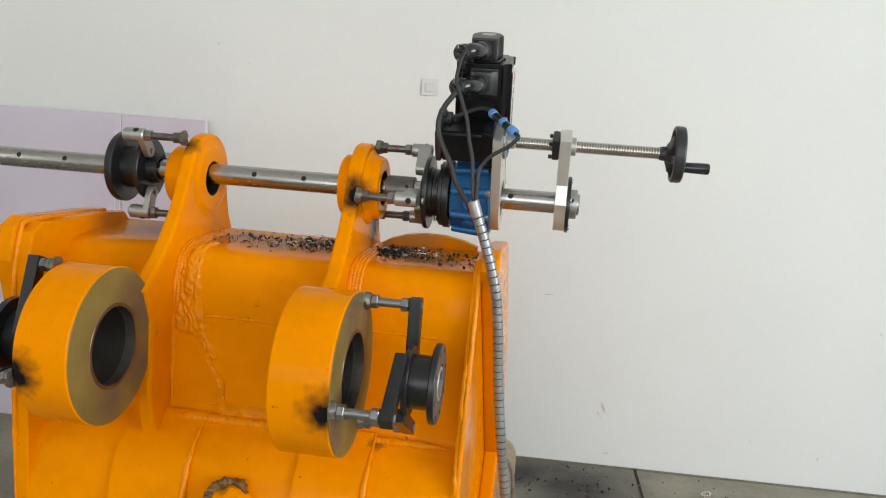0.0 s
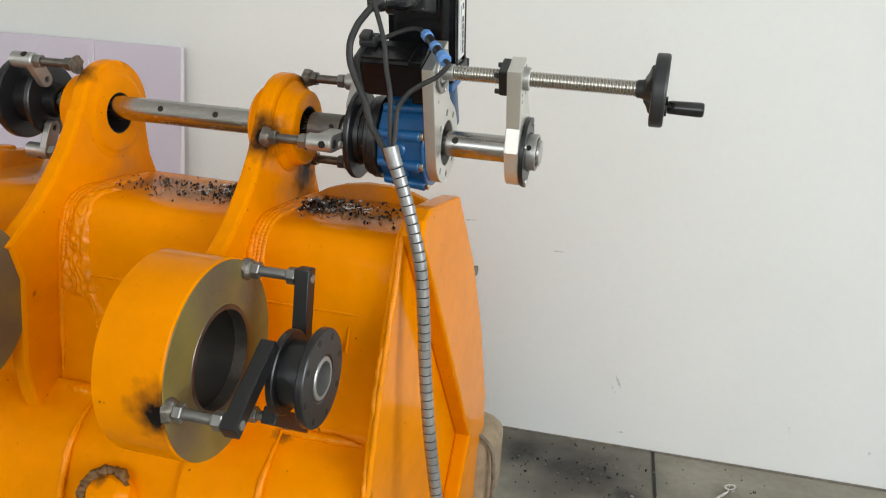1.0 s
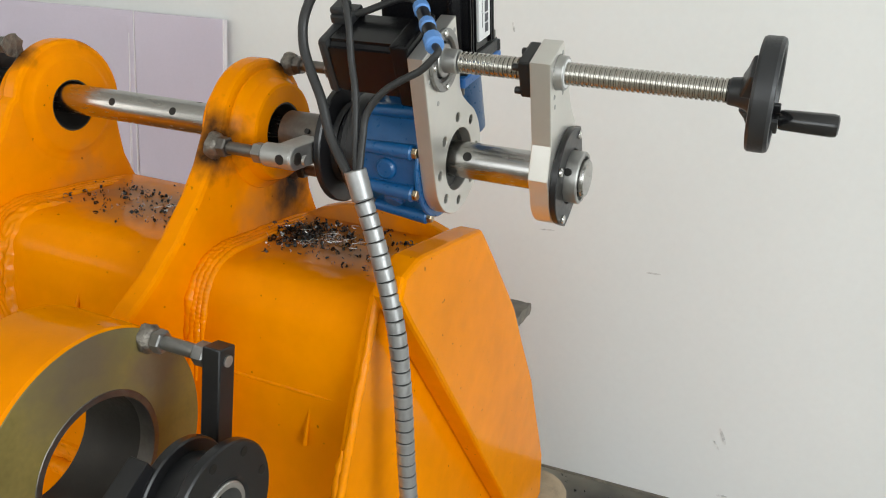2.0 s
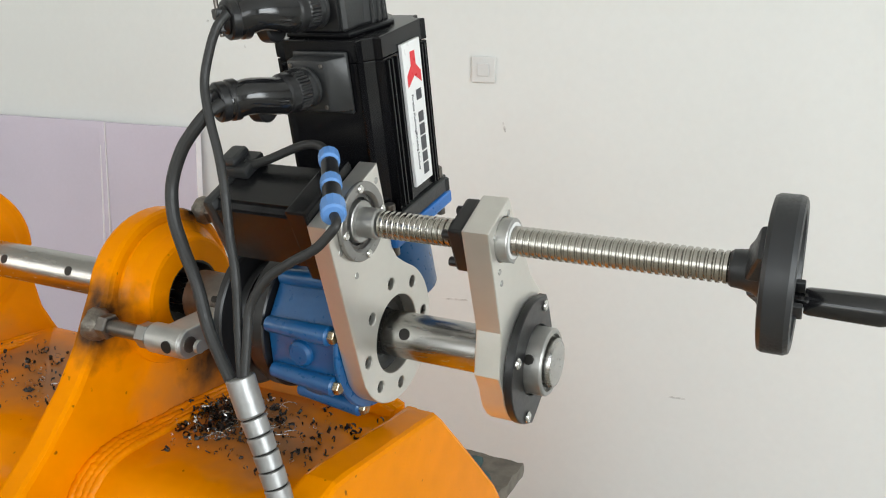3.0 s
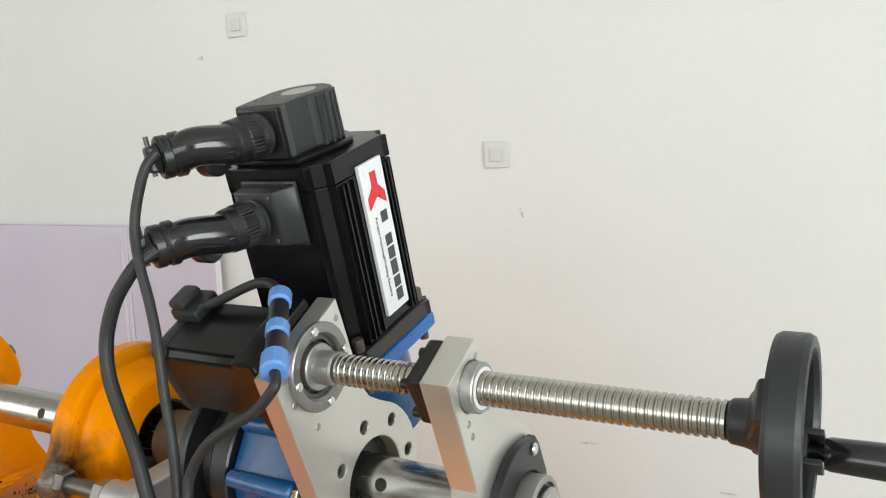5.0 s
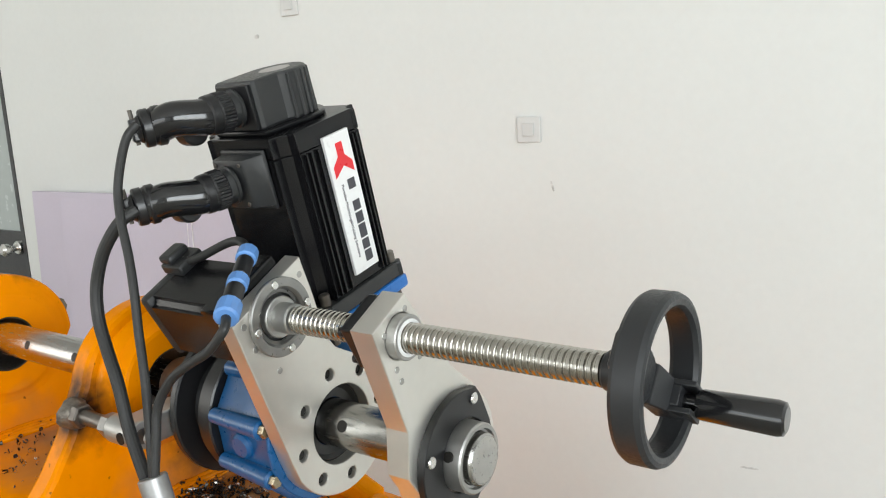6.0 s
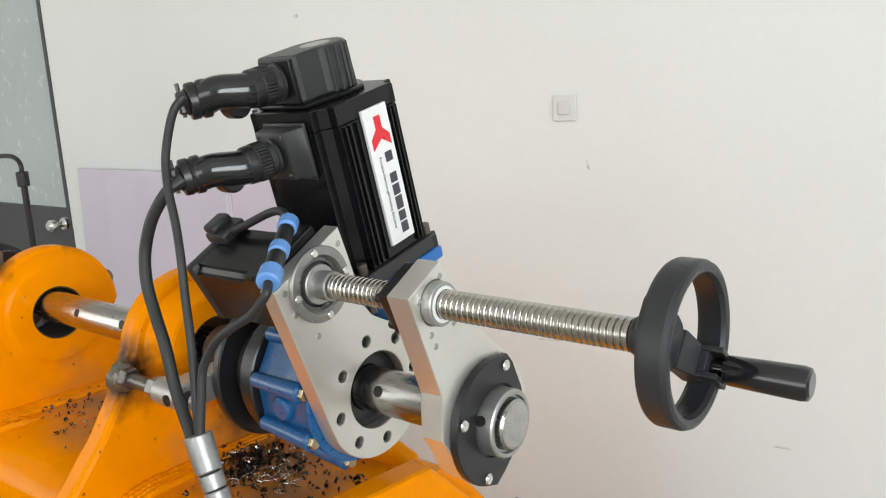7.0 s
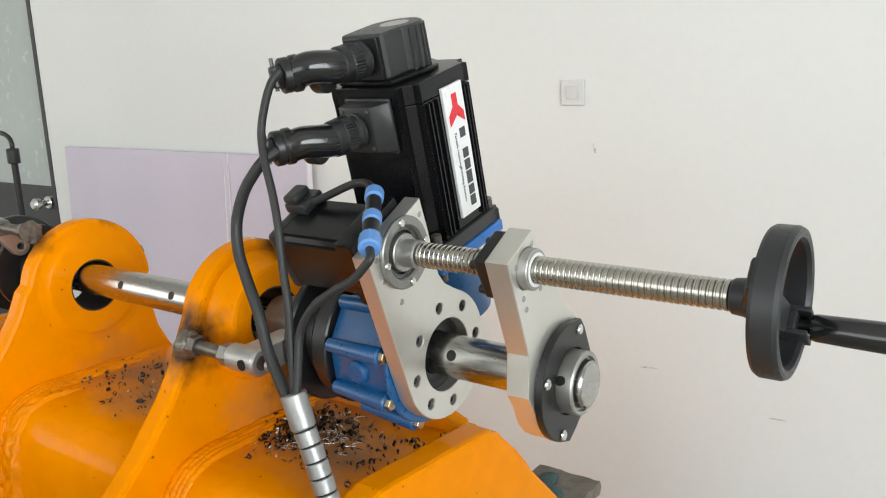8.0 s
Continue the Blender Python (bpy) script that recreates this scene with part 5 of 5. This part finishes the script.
rng = random.Random(12)
curls = []
for _ in range(22):
    cx, cy = rng.choice(((-0.42, 0.01), (-0.40, -0.02), (-0.36, 0.0), (-0.66, 0.0)))
    cx, cy = cx + rng.gauss(0, 0.04), max(-0.10, min(0.10, cy + rng.gauss(0, 0.03)))
    size, turn, n = rng.uniform(0.006, 0.02), rng.uniform(0, 6.3), rng.uniform(2.0, 5.5)
    curls.append(sweep([Vector((cx + size * math.cos(turn + n * k / 14) * (0.5 + 0.5 * k / 14), cy + size * math.sin(turn + n * k / 14), -0.1535 + 0.006 * math.sin(2.2 * k / 14) + size * 0.25)) for k in range(15)], 0.0007, 5))
solo("swarf", join(*curls), chip_bright, "long thin curls of bright metal swarf on the bucket's top plate", "metal swarf", kind="stuff")
swarf("swarf", "metal swarf scattered on the concrete floor", chip_dark, [(0.3, 2.75, 0.25, 0.15, 110), (0.1, 2.85, 0.2, 0.1, 50), (0.8, 2.8, 0.4, 0.15, 30)], 7, 0.007, lambda x, y: 0.0 if y < WALL_Y - 0.02 else None, HERE)
swarf("swarf", "bright metal swarf scattered on the concrete floor", chip_bright, [(0.25, 2.8, 0.25, 0.14, 60), (0.8, 2.8, 0.4, 0.15, 10)], 9, 0.007, lambda x, y: 0.0 if y < WALL_Y - 0.02 else None, HERE)

ring_bolt = thing("eye_bolt", "small steel eye bolt lying on the concrete floor", "eye bolt", (0.768, 2.82, 0.012), HERE)
part("ring", moved(lathe([(-0.005, 0.011), (-0.005, 0.018), (0.005, 0.018), (0.005, 0.011)], 0, 0, 24, closed=True), Matrix.Translation((0.768, 2.82, 0.018)) @ Matrix.Rotation(radians(75), 4, "Y")), zinc, ring_bolt)
part("shank", rod((0.757, 2.808, 0.008), (0.72, 2.76, 0.006), 0.005), zinc, ring_bolt)

# Padded bag behind the bucket
bag = thing("padded_bag", "tan canvas padded bag standing behind the bucket", "bag", (-0.03, 2.50, 0), HERE)
part("bag_body", roughen(bevelled(box(-0.22, 0.07, 2.42, 2.62, 0.0, 0.27), 0.06, 5), 0.006, 12), tan, bag)
part("piping", sweep(spline([(0.068, 2.425, 0.02), (0.07, 2.422, 0.14), (0.055, 2.425, 0.235), (0.0, 2.43, 0.272), (-0.1, 2.43, 0.272)], 8), 0.006, 8), dirt, bag, "dark piping")

# Lamp stand seen through the doorway side
stand = thing("light_stand", "thin black tubular stand with a hooked top beside the door", "stand", (-2.80, WALL_Y - 0.10, 0), HERE)
SX, SYY = -2.19, 2.68
part("pole", rod((SX, SYY, 0.0), (SX, SYY, 1.21), 0.011, bevel=0.001), black, stand)
part("clamp", rod((SX, SYY, 1.19), (SX, SYY, 1.24), 0.02, bevel=0.003), black, stand)
part("hook", sweep(spline([(SX, SYY, 1.23), (SX, SYY, 1.26), (SX - 0.02, SYY, 1.28), (SX - 0.06, SYY, 1.29), (SX - 0.13, SYY, 1.29)], 8), 0.008, 10), black, stand)
part("foot", join(*[rod((SX, SYY, 0.10), (SX + 0.22 * math.cos(a), SYY - 0.1 + 0.1 * math.sin(a), 0.008), 0.008) for a in (0.3, 2.4, 4.5)]), black, stand)

cable_floor = solo("floor_cable", sweep(spline([(-1.75, 1.55, 0.01), (-1.6, 1.75, 0.01), (-1.5, 1.9, 0.25), (-1.42, 2.0, 0.5)], 8), 0.008, 10), rubber, "black cable hanging down beside the bucket to the floor", "cable", at=(-1.75, 1.55, 0.0), base=HERE)
